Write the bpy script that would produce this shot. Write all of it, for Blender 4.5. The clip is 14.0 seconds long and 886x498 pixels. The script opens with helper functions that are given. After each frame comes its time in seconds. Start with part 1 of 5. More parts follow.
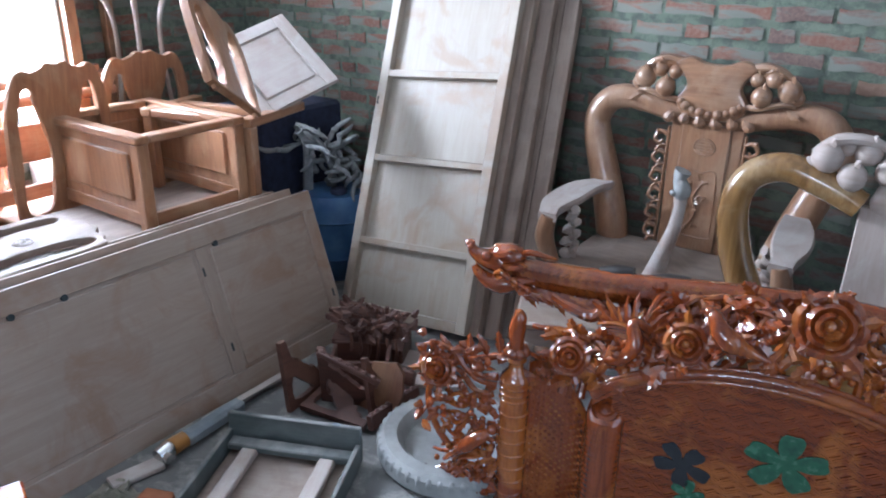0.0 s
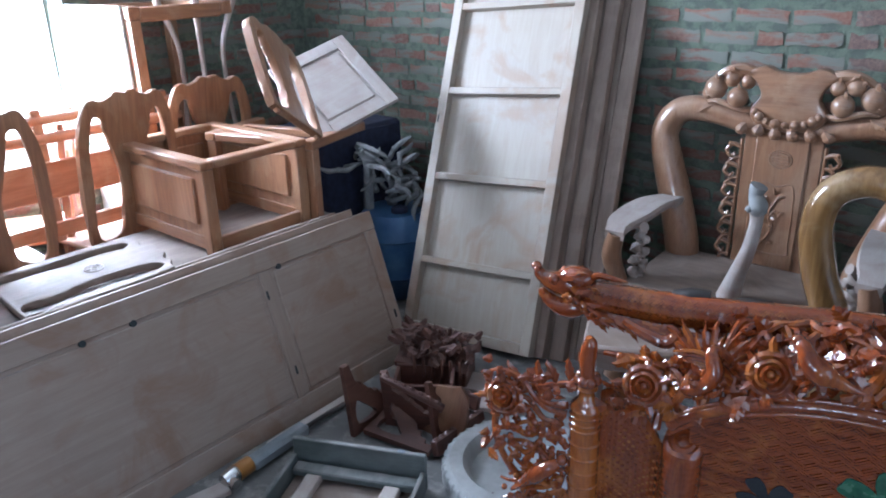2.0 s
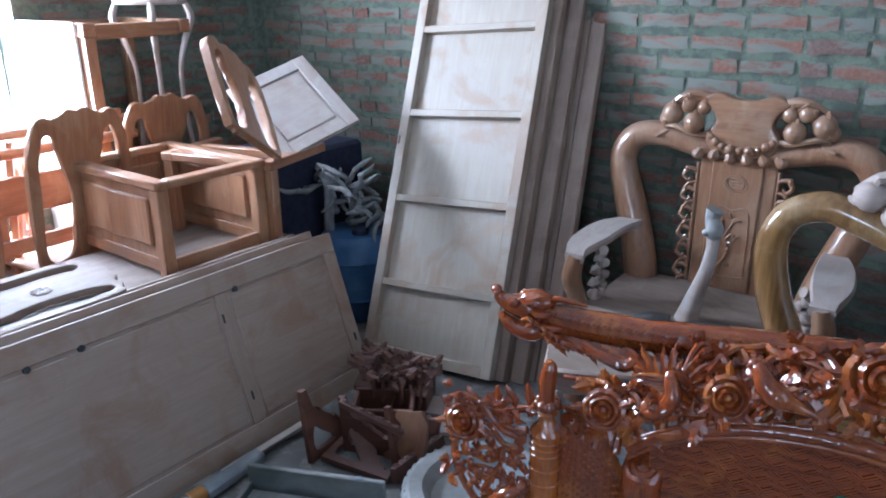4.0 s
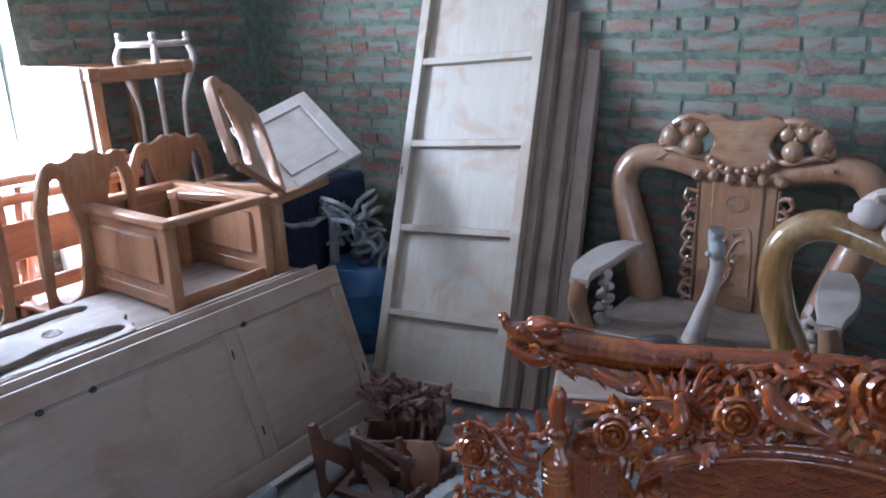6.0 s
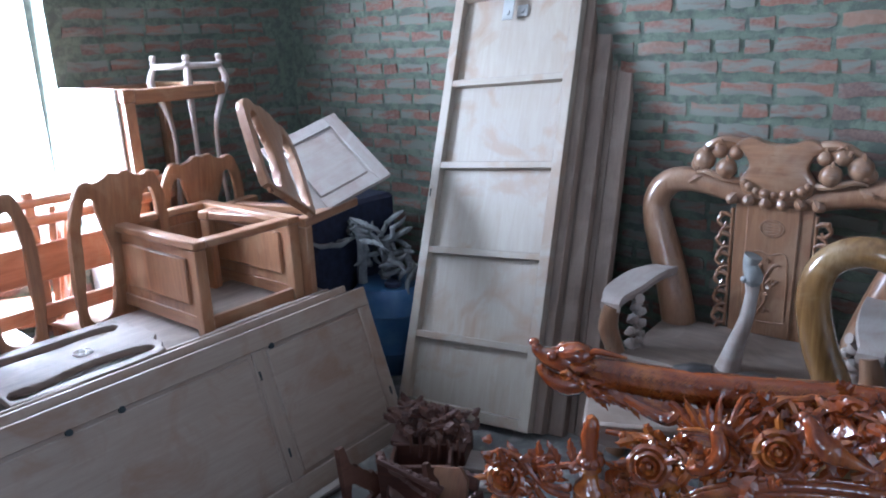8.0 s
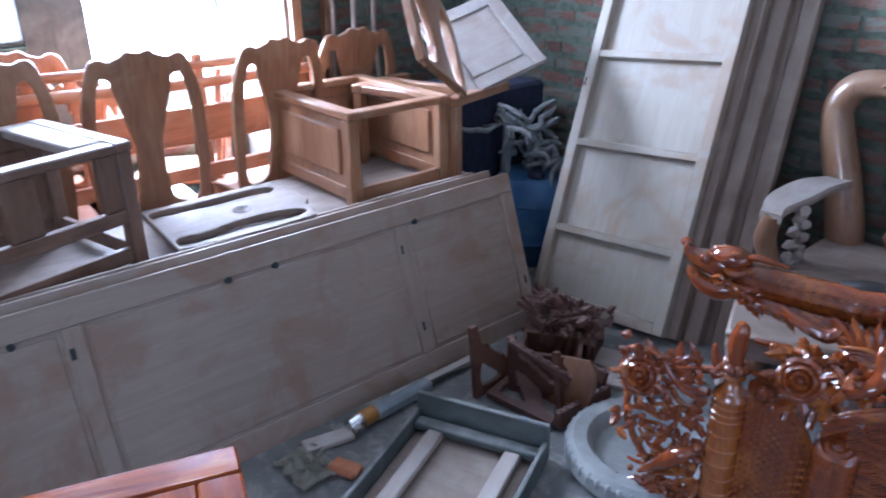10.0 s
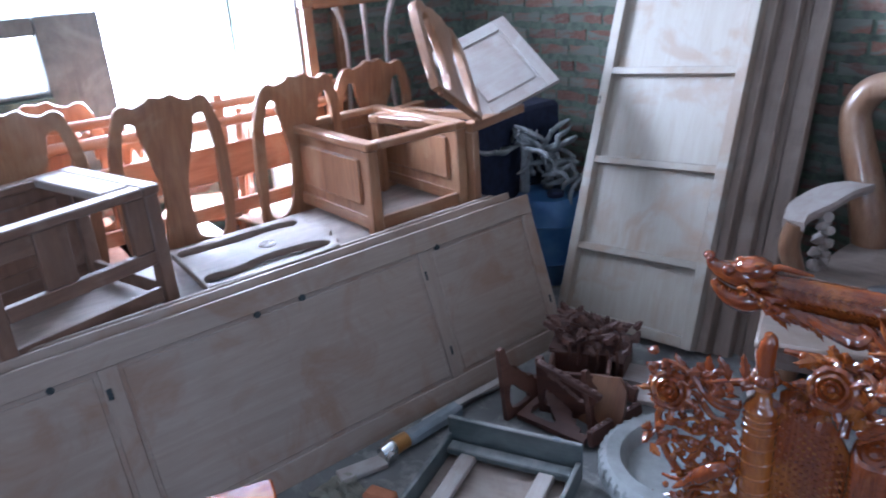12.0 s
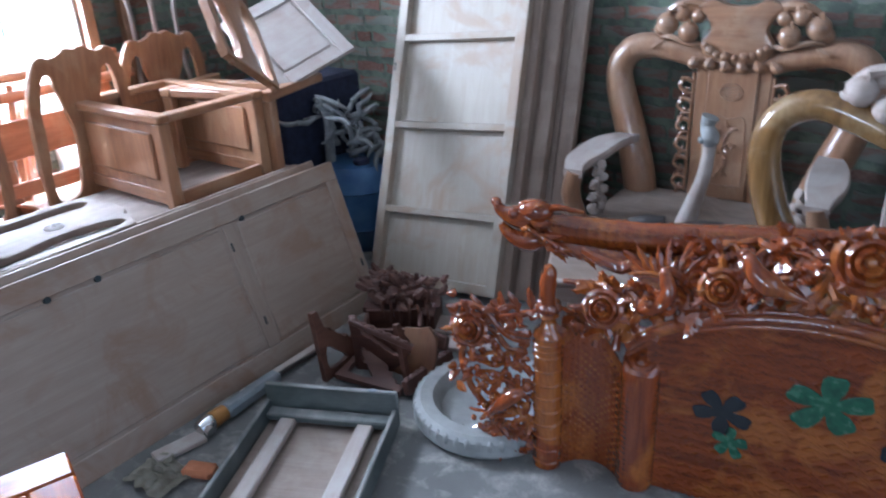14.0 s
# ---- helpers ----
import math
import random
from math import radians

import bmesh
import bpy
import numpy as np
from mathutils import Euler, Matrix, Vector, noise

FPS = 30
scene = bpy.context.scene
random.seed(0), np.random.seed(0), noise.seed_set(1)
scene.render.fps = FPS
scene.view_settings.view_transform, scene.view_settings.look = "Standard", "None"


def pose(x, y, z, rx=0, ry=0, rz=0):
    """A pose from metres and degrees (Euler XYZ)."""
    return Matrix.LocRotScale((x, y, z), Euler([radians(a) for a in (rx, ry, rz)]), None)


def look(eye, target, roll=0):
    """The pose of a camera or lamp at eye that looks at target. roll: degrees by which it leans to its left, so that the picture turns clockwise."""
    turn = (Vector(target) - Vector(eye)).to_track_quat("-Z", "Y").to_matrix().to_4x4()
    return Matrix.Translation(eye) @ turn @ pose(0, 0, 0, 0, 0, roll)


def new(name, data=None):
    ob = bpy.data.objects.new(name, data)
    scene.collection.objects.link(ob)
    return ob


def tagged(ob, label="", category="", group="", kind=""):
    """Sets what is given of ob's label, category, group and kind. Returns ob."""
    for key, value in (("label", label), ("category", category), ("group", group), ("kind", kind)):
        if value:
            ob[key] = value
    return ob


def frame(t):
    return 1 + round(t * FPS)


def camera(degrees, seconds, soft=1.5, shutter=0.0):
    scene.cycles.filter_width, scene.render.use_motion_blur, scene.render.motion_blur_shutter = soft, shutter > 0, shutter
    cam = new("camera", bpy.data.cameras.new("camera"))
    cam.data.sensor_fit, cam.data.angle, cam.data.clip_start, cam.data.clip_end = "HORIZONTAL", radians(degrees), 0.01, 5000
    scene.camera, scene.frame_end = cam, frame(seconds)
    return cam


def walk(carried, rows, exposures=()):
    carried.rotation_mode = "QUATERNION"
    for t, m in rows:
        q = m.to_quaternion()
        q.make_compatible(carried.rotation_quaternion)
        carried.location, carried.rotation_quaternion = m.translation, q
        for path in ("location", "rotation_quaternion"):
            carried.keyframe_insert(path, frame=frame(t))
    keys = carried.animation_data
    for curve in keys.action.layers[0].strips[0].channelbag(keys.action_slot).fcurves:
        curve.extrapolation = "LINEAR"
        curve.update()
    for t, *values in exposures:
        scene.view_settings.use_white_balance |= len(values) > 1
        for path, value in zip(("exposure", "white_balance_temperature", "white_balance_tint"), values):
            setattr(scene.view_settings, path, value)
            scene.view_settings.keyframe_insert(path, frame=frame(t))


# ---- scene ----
cam = camera(61.8, 14.0, soft=1.9, shutter=0.4)
PATH = [
    (0, (0.057, 0.164, 1.713), (-1.016, 1.675, 0.96), 1.0),
    (0.5, (0.035, 0.166, 1.721), (-1.11, 1.627, 0.976), 0.4),
    (1, (0.019, 0.171, 1.727), (-1.196, 1.577, 0.987), -1.1),
    (1.5, (0.01, 0.19, 1.728), (-1.195, 1.607, 0.993), -1.3),
    (2, (-0.002, 0.206, 1.729), (-1.205, 1.63, 1.004), -1.4),
    (2.5, (-0.009, 0.204, 1.734), (-1.228, 1.62, 1.021), -1.9),
    (3, (-0.016, 0.206, 1.736), (-1.246, 1.617, 1.033), -1.3),
    (3.5, (-0.014, 0.212, 1.736), (-1.245, 1.629, 1.046), -1.5),
    (4, (-0.007, 0.23, 1.728), (-1.144, 1.732, 1.054), -0.2),
    (6.5, (0.002, 0.212, 1.76), (-1.175, 1.721, 1.178), -2.5),
    (7, (-0.006, 0.218, 1.771), (-1.205, 1.725, 1.231), -2.6),
    (7.2, (-0.005, 0.221, 1.774), (-1.208, 1.731, 1.25), -2.8),
    (9.5, (-0.085, 0.224, 1.702), (-1.397, 1.534, 0.95), 0.5),
    (10, (-0.085, 0.191, 1.695), (-1.491, 1.365, 0.892), -0.5),
    (10.5, (-0.101, 0.154, 1.679), (-1.616, 1.158, 0.844), -1.1),
    (11, (-0.108, 0.119, 1.664), (-1.721, 0.92, 0.795), -1.6),
    (11.5, (-0.095, 0.166, 1.697), (-1.616, 1.158, 0.86), -0.7),
    (12, (-0.066, 0.181, 1.717), (-1.53, 1.322, 0.97), -4.1),
    (12.5, (-0.045, 0.192, 1.713), (-1.373, 1.476, 0.947), -3.2),
    (13, (-0.026, 0.187, 1.702), (-1.341, 1.487, 0.941), -3.5),
    (13.5, (0.003, 0.175, 1.702), (-1.231, 1.548, 0.934), -1.2),
    (14, (0.059, 0.169, 1.669), (-1.059, 1.611, 0.85), -3.1),
]
walk(cam, [(t, look(eye, target, roll)) for t, eye, target, roll in PATH], [(0.0, 0.6, 5400, 12), (1.5, 0.4, 5250, 12), (4.0, 0.34, 5150, 12), (7.0, 0.14, 5120, 12), (9.5, 0.28, 5050, 14), (10.5, 0.30, 4800, 16), (11.0, 0.28, 4750, 16), (11.5, 0.30, 4850, 15), (12.5, 0.28, 5050, 14), (14.0, 0.4, 5200, 12)])


# ---- world and light ----
world = bpy.data.worlds.new("sky")
scene.world = world
world.use_nodes = True
wn = world.node_tree.nodes
sky = wn.new("ShaderNodeTexSky")
sky.sky_type = 'NISHITA'
sky.sun_disc = False
sky.sun_elevation = radians(38)
sky.sun_rotation = radians(250)
world.node_tree.links.new(sky.outputs[0], wn["Background"].inputs[0])
wn["Background"].inputs[1].default_value = 0.15
sun = new("sun", bpy.data.lights.new("sun", 'SUN'))
sun.data.energy, sun.data.angle, sun.data.color = 3.0, radians(0.53), (1.0, 0.95, 0.88)
sun.matrix_basis = look((0, 0, 0), (0.35, -0.75, -0.65))


def opening_lamp(name, eye, target, wide, high, watts, color):
    ob = new(name, bpy.data.lights.new(name, 'AREA'))
    ob.data.shape, ob.data.size, ob.data.size_y = 'RECTANGLE', wide, high
    ob.data.energy, ob.data.color = watts, color
    ob.matrix_basis = look(eye, target)
    return ob


opening_lamp("daylight_west", (-4.16, 1.63, 1.65), (-3.0, 1.63, 1.55), 0.66, 1.6, 320, (0.90, 0.95, 1.0))
opening_lamp("daylight_west_small", (-4.16, 0.80, 2.0), (-3.0, 0.80, 1.9), 0.34, 0.85, 36, (0.90, 0.95, 1.0))
opening_lamp("daylight_east", (2.66, 1.0, 1.5), (0.0, 1.0, 1.2), 1.9, 2.2, 13, (0.84, 0.93, 1.0))
opening_lamp("daylight_south", (0.4, -2.66, 1.7), (-0.6, 2.0, 0.9), 0.95, 0.95, 32, (0.88, 0.95, 1.0))

# ---- mesh helpers ----
UP = Vector((0, 0, 1))


def B():
    return bmesh.new()


def xf(bm, verts, m):
    for v in verts:
        v.co = m @ v.co


def bx(bm, x0, x1, y0, y1, z0, z1, m=None, bev=0.003):
    """A box with small bevels."""
    r = bmesh.ops.create_cube(bm, size=1)
    vs = r["verts"]
    for v in vs:
        v.co = Vector(((x0 + x1) / 2 + v.co.x * (x1 - x0), (y0 + y1) / 2 + v.co.y * (y1 - y0), (z0 + z1) / 2 + v.co.z * (z1 - z0)))
    if bev > 0:
        es = {e for v in vs for e in v.link_edges}
        bev = min(bev, 0.3 * min(abs(x1 - x0), abs(y1 - y0), abs(z1 - z0)))
        r = bmesh.ops.bevel(bm, geom=list(es), offset=bev, segments=1, affect='EDGES', profile=0.5)
        vs = list({v for f in r["faces"] for v in f.verts} | {v for v in vs if v.is_valid})
    if m is not None:
        xf(bm, vs, m)
    return vs


def spline(pts, k=6):
    """Points of a smooth curve through the given ones."""
    p = [Vector(q) for q in pts]
    out = []
    for i in range(len(p) - 1):
        a, b, c, d = p[max(i - 1, 0)], p[i], p[i + 1], p[min(i + 2, len(p) - 1)]
        for j in range(k):
            t = j / k
            out.append(0.5 * (2 * b + (c - a) * t + (2 * a - 5 * b + 4 * c - d) * t * t + (3 * b - a - 3 * c + d) * t ** 3))
    return out + [p[-1]]


def tube(bm, pts, radii, n=8, k=5, squash=1.0):
    """A round bar along a smooth curve, its radius going through the given ones."""
    path = spline(pts, k) if k > 1 else [Vector(q) for q in pts]
    if not isinstance(radii, (list, tuple)):
        radii = [radii]
    last, rings, side = len(path) - 1, [], None
    for i, p in enumerate(path):
        t = (path[min(i + 1, last)] - path[max(i - 1, 0)]).normalized()
        if side is None:
            side = t.cross(UP if abs(t.z) < 0.9 else Vector((1, 0, 0))).normalized()
        side = (side - t * side.dot(t)).normalized()
        up = t.cross(side)
        f = i / max(last, 1) * (len(radii) - 1)
        a = int(min(f, len(radii) - 1))
        b = min(a + 1, len(radii) - 1)
        r = radii[a] + (radii[b] - radii[a]) * (f - a)
        rings.append([bm.verts.new(p + side * (r * math.cos(w)) + up * (r * squash * math.sin(w)))
                      for w in (2 * math.pi * j / n for j in range(n))])
    for a, b in zip(rings, rings[1:]):
        for j in range(n):
            bm.faces.new((a[j], a[(j + 1) % n], b[(j + 1) % n], b[j]))
    bm.faces.new(rings[0][::-1])
    bm.faces.new(rings[-1])


def lathe(bm, profile, n=20, m=None):
    """A turned form from (radius, height) pairs about z."""
    rings = []
    for r, z in profile:
        rings.append([bm.verts.new((r * math.cos(2 * math.pi * j / n), r * math.sin(2 * math.pi * j / n), z)) for j in range(n)])
    for a, b in zip(rings, rings[1:]):
        for j in range(n):
            bm.faces.new((a[j], a[(j + 1) % n], b[(j + 1) % n], b[j]))
    bm.faces.new(rings[0][::-1])
    bm.faces.new(rings[-1])
    if m is not None:
        xf(bm, [v for ring in rings for v in ring], m)


def ball(bm, c, r, scale=(1, 1, 1), seg=10, m=None):
    vs = bmesh.ops.create_uvsphere(bm, u_segments=seg, v_segments=max(5, seg // 2 + 1), radius=r)["verts"]
    for v in vs:
        v.co = Vector((v.co.x * scale[0], v.co.y * scale[1], v.co.z * scale[2]))
    if m is not None:
        xf(bm, vs, m)
    for v in vs:
        v.co += Vector(c)


def plate(bm, outline, holes, thick, m=None, round_edge=0.0):
    """A board in the xz plane with holes, from y = 0 to y = thick."""
    edges = []
    for loop in [outline] + list(holes):
        vs = [bm.verts.new((x, 0, z)) for x, z in loop]
        edges += [bm.edges.new((vs[i], vs[(i + 1) % len(vs)])) for i in range(len(vs))]
    before = set(bm.verts) - {v for e in edges for v in e.verts}
    faces = bmesh.ops.triangle_fill(bm, edges=edges, use_beauty=True)["geom"]
    faces = [f for f in faces if isinstance(f, bmesh.types.BMFace)]
    r = bmesh.ops.extrude_face_region(bm, geom=faces)
    moved = [g for g in r["geom"] if isinstance(g, bmesh.types.BMVert)]
    for v in moved:
        v.co.y += thick
    mine = [v for v in bm.verts if v not in before]
    if round_edge > 0:
        rim = [e for e in bm.edges if e.verts[0] not in before and len(e.link_faces) == 2 and e.calc_face_angle(0) > 0.6
               and abs(e.verts[0].co.y - e.verts[1].co.y) < thick * 0.5]
        bmesh.ops.bevel(bm, geom=rim, offset=round_edge, segments=2, affect='EDGES', profile=0.5)
        mine = [v for v in bm.verts if v not in before]
    if m is not None:
        xf(bm, mine, m)


def curve2(pts, k=5):
    """A closed smooth outline in x and z."""
    n = len(pts)
    out = []
    for i in range(n):
        a, b, c, d = (Vector((*pts[(i + j) % n], 0)) for j in (-1, 0, 1, 2))
        for j in range(k):
            t = j / k
            q = 0.5 * (2 * b + (c - a) * t + (2 * a - 5 * b + 4 * c - d) * t * t + (3 * b - a - 3 * c + d) * t ** 3)
            out.append((q.x, q.y))
    return out


def leaf(bm, base, way, face, length, width, bend=0.25):
    """A pointed carved leaf, folded along its middle."""
    way, face = Vector(way).normalized(), Vector(face)
    face = (face - way * face.dot(way)).normalized()
    side = way.cross(face)
    rows = []
    for t, w in ((0.0, 0.2), (0.16, 0.75), (0.34, 1.2), (0.38, 0.8), (0.58, 1.0), (0.62, 0.6), (0.8, 0.62), (0.83, 0.34)):
        c = Vector(base) + way * (length * t) + face * (bend * length * t * t) + side * (0.10 * width * math.sin(5 * t))
        rows.append([bm.verts.new(c - side * (w * width / 2)), bm.verts.new(c + face * (0.2 * width)), bm.verts.new(c + side * (w * width / 2)),
                     bm.verts.new(c - face * (0.12 * width))])
    tip = bm.verts.new(Vector(base) + way * length + face * (bend * length))
    for a, b in zip(rows, rows[1:]):
        for j in range(4):
            bm.faces.new((a[j], a[(j + 1) % 4], b[(j + 1) % 4], b[j]))
    for j in range(4):
        bm.faces.new((rows[-1][j], rows[-1][(j + 1) % 4], tip))
    bm.faces.new(rows[0][::-1])


def petal(c, face, r, w, rad, lift, span):
    """One cupped petal of a rose, turned by w about the face direction."""
    face = Vector(face).normalized()
    u = face.cross(UP).normalized()
    v = u.cross(face)
    c = Vector(c)
    bm = B()
    grid = []
    for t in (0.0, 0.4, 0.75, 0.95, 1.0):
        row = []
        for q in (-1, -0.6, -0.2, 0.2, 0.6, 1):
            a = w + q * span
            out = u * math.cos(a) + v * math.sin(a)
            rr = rad * r * (0.30 + 0.75 * t - 0.10 * q * q * t + (0.10 if t > 0.97 else 0.0))
            row.append((c + out * rr + face * ((lift + 0.36 * t * t - (0.13 if t > 0.97 else 0.0) - 0.10 * q * q * t) * r), out))
        grid.append(row)
    front = [[bm.verts.new(p) for p, o in row] for row in grid]
    back = [[bm.verts.new(p - face * (0.05 * r) + o * (0.06 * r)) for p, o in row] for row in grid]
    nr, nc = 5, 6
    for i in range(nr - 1):
        for j in range(nc - 1):
            bm.faces.new((front[i][j], front[i][j + 1], front[i + 1][j + 1], front[i + 1][j]))
            bm.faces.new((back[i][j], back[i + 1][j], back[i + 1][j + 1], back[i][j + 1]))
    loop = [(0, j) for j in range(nc)] + [(i, nc - 1) for i in range(1, nr)] + [(nr - 1, j) for j in range(nc - 2, -1, -1)] + [(i, 0) for i in range(nr - 2, 0, -1)]
    for (i, j), (k, l) in zip(loop, loop[1:] + loop[:1]):
        bm.faces.new((front[i][j], back[i][j], back[k][l], front[k][l]))
    return bm


def mesh_of(name, bm, mat, sharp=38):
    bmesh.ops.recalc_face_normals(bm, faces=bm.faces)
    me = bpy.data.meshes.new(name)
    bm.to_mesh(me)
    bm.free()
    me.materials.append(mat)
    me.polygons.foreach_set("use_smooth", [True] * len(me.polygons))
    me.set_sharp_from_angle(angle=radians(sharp))
    return me


def part(name, bm, mat, parent, label="", m=None, sharp=38):
    ob = new(name, mesh_of(name, bm, mat, sharp))
    ob.parent = parent
    if m is not None:
        ob.matrix_basis = m
    if label:
        tagged(ob, label)
    return ob


def thing(name, m, label, category, group="", kind=""):
    ob = new(name)
    ob.empty_display_size = 0.1
    ob.matrix_basis = m
    return tagged(ob, label, category, group, kind)


def solid(name, bm, mat, m, label, category, group="", kind="", sharp=38):
    """A thing that is one mesh."""
    ob = new(name, mesh_of(name, bm, mat, sharp))
    ob.matrix_basis = m
    return tagged(ob, label, category, group, kind)


def axes(o, x, z):
    """A pose from an origin, a length direction and a rough up direction."""
    z = Vector(z).normalized()
    x = Vector(x)
    x = (x - z * x.dot(z)).normalized()
    y = z.cross(x)
    return Matrix(((x.x, y.x, z.x, o[0]), (x.y, y.y, z.y, o[1]), (x.z, y.z, z.z, o[2]), (0, 0, 0, 1)))


# ---- materials ----
def start_mat(name):
    mt = bpy.data.materials.new(name)
    mt.use_nodes = True
    nt = mt.node_tree
    return mt, nt, nt.nodes["Principled BSDF"]


def node(nt, kind, **kw):
    n = nt.nodes.new(kind)
    for key, value in kw.items():
        n.inputs[key.replace("_", " ")].default_value = value
    return n


def noise_at(nt, vec, scale, detail=4.0, rough=0.55, dist=0.0):
    n = node(nt, "ShaderNodeTexNoise", Scale=scale, Detail=detail, Roughness=rough, Distortion=dist)
    nt.links.new(vec, n.inputs["Vector"])
    return n.outputs["Fac"]


def ramp(nt, fac, stops):
    r = nt.nodes.new("ShaderNodeValToRGB")
    el = r.color_ramp.elements
    while len(el) < len(stops):
        el.new(0.5)
    for e, (p, c) in zip(el, stops):
        e.position = p
        e.color = (*c, 1) if len(c) == 3 else c
    nt.links.new(fac, r.inputs[0])
    return r.outputs[0]


def mix(nt, fac, a, b):
    m = nt.nodes.new("ShaderNodeMix")
    m.data_type = 'RGBA'
    for socket, value in ((m.inputs[0], fac), (m.inputs[6], a), (m.inputs[7], b)):
        if hasattr(value, "is_output"):
            nt.links.new(value, socket)
        else:
            socket.default_value = (*value, 1) if isinstance(value, tuple) else value
    return m.outputs[2]


def maths(nt, op, a, b):
    m = nt.nodes.new("ShaderNodeMath")
    m.operation = op
    for socket, value in zip(m.inputs, (a, b)):
        if hasattr(value, "is_output"):
            nt.links.new(value, socket)
        else:
            socket.default_value = value
    return m.outputs[0]


def bump(nt, bsdf, height, strength, dist=0.002):
    b = node(nt, "ShaderNodeBump", Strength=strength, Distance=dist)
    nt.links.new(height, b.inputs["Height"])
    nt.links.new(b.outputs[0], bsdf.inputs["Normal"])


def coords(nt, stretch=(1, 1, 1), vary=True):
    tc = nt.nodes.new("ShaderNodeTexCoord")
    out = tc.outputs["Object"]
    if vary:
        oi = nt.nodes.new("ShaderNodeObjectInfo")
        add = nt.nodes.new("ShaderNodeVectorMath")
        add.operation = 'ADD'
        mul = nt.nodes.new("ShaderNodeVectorMath")
        mul.operation = 'SCALE'
        comb = nt.nodes.new("ShaderNodeCombineXYZ")
        for i in range(3):
            nt.links.new(oi.outputs["Random"], comb.inputs[i])
        nt.links.new(comb.outputs[0], mul.inputs[0])
        mul.inputs["Scale"].default_value = 17.0
        nt.links.new(out, add.inputs[0])
        nt.links.new(mul.outputs[0], add.inputs[1])
        out = add.outputs[0]
    mp = nt.nodes.new("ShaderNodeMapping")
    mp.inputs["Scale"].default_value = stretch
    nt.links.new(out, mp.inputs["Vector"])
    return out, mp.outputs[0]


STRETCH = {"x": (0.09, 1, 1), "y": (1, 0.09, 1), "z": (1, 1, 0.09)}
made_wood = {}
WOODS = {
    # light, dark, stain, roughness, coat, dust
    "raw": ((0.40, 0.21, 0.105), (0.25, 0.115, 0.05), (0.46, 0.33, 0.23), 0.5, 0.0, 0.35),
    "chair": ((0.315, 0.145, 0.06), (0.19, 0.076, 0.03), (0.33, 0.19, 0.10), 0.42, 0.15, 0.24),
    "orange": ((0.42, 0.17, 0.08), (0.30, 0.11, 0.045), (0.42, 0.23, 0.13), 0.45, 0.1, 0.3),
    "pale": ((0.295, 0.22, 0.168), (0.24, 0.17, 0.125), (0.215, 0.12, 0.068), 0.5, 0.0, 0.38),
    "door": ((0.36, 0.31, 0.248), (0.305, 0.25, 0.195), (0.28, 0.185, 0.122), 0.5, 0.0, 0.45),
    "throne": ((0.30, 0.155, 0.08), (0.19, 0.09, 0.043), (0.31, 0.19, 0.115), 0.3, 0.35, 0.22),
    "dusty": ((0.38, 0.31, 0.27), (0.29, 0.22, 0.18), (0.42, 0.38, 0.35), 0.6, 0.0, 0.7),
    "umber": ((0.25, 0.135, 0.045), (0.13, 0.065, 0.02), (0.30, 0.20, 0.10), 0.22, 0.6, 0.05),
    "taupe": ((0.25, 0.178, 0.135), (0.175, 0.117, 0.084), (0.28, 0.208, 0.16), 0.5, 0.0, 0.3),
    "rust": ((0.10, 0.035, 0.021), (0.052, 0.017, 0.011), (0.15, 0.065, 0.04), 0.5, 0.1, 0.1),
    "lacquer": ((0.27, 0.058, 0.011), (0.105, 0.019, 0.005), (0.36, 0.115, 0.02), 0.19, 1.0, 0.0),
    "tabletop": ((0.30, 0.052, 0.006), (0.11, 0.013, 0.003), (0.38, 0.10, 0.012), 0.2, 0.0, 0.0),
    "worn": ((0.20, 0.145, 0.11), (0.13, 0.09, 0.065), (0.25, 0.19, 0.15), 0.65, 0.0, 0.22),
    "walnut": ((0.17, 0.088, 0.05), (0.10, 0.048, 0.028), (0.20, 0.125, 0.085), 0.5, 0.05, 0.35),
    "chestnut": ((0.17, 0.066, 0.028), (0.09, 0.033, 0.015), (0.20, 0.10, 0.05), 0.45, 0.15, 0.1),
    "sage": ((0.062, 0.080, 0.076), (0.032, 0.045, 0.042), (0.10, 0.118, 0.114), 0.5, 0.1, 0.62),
}


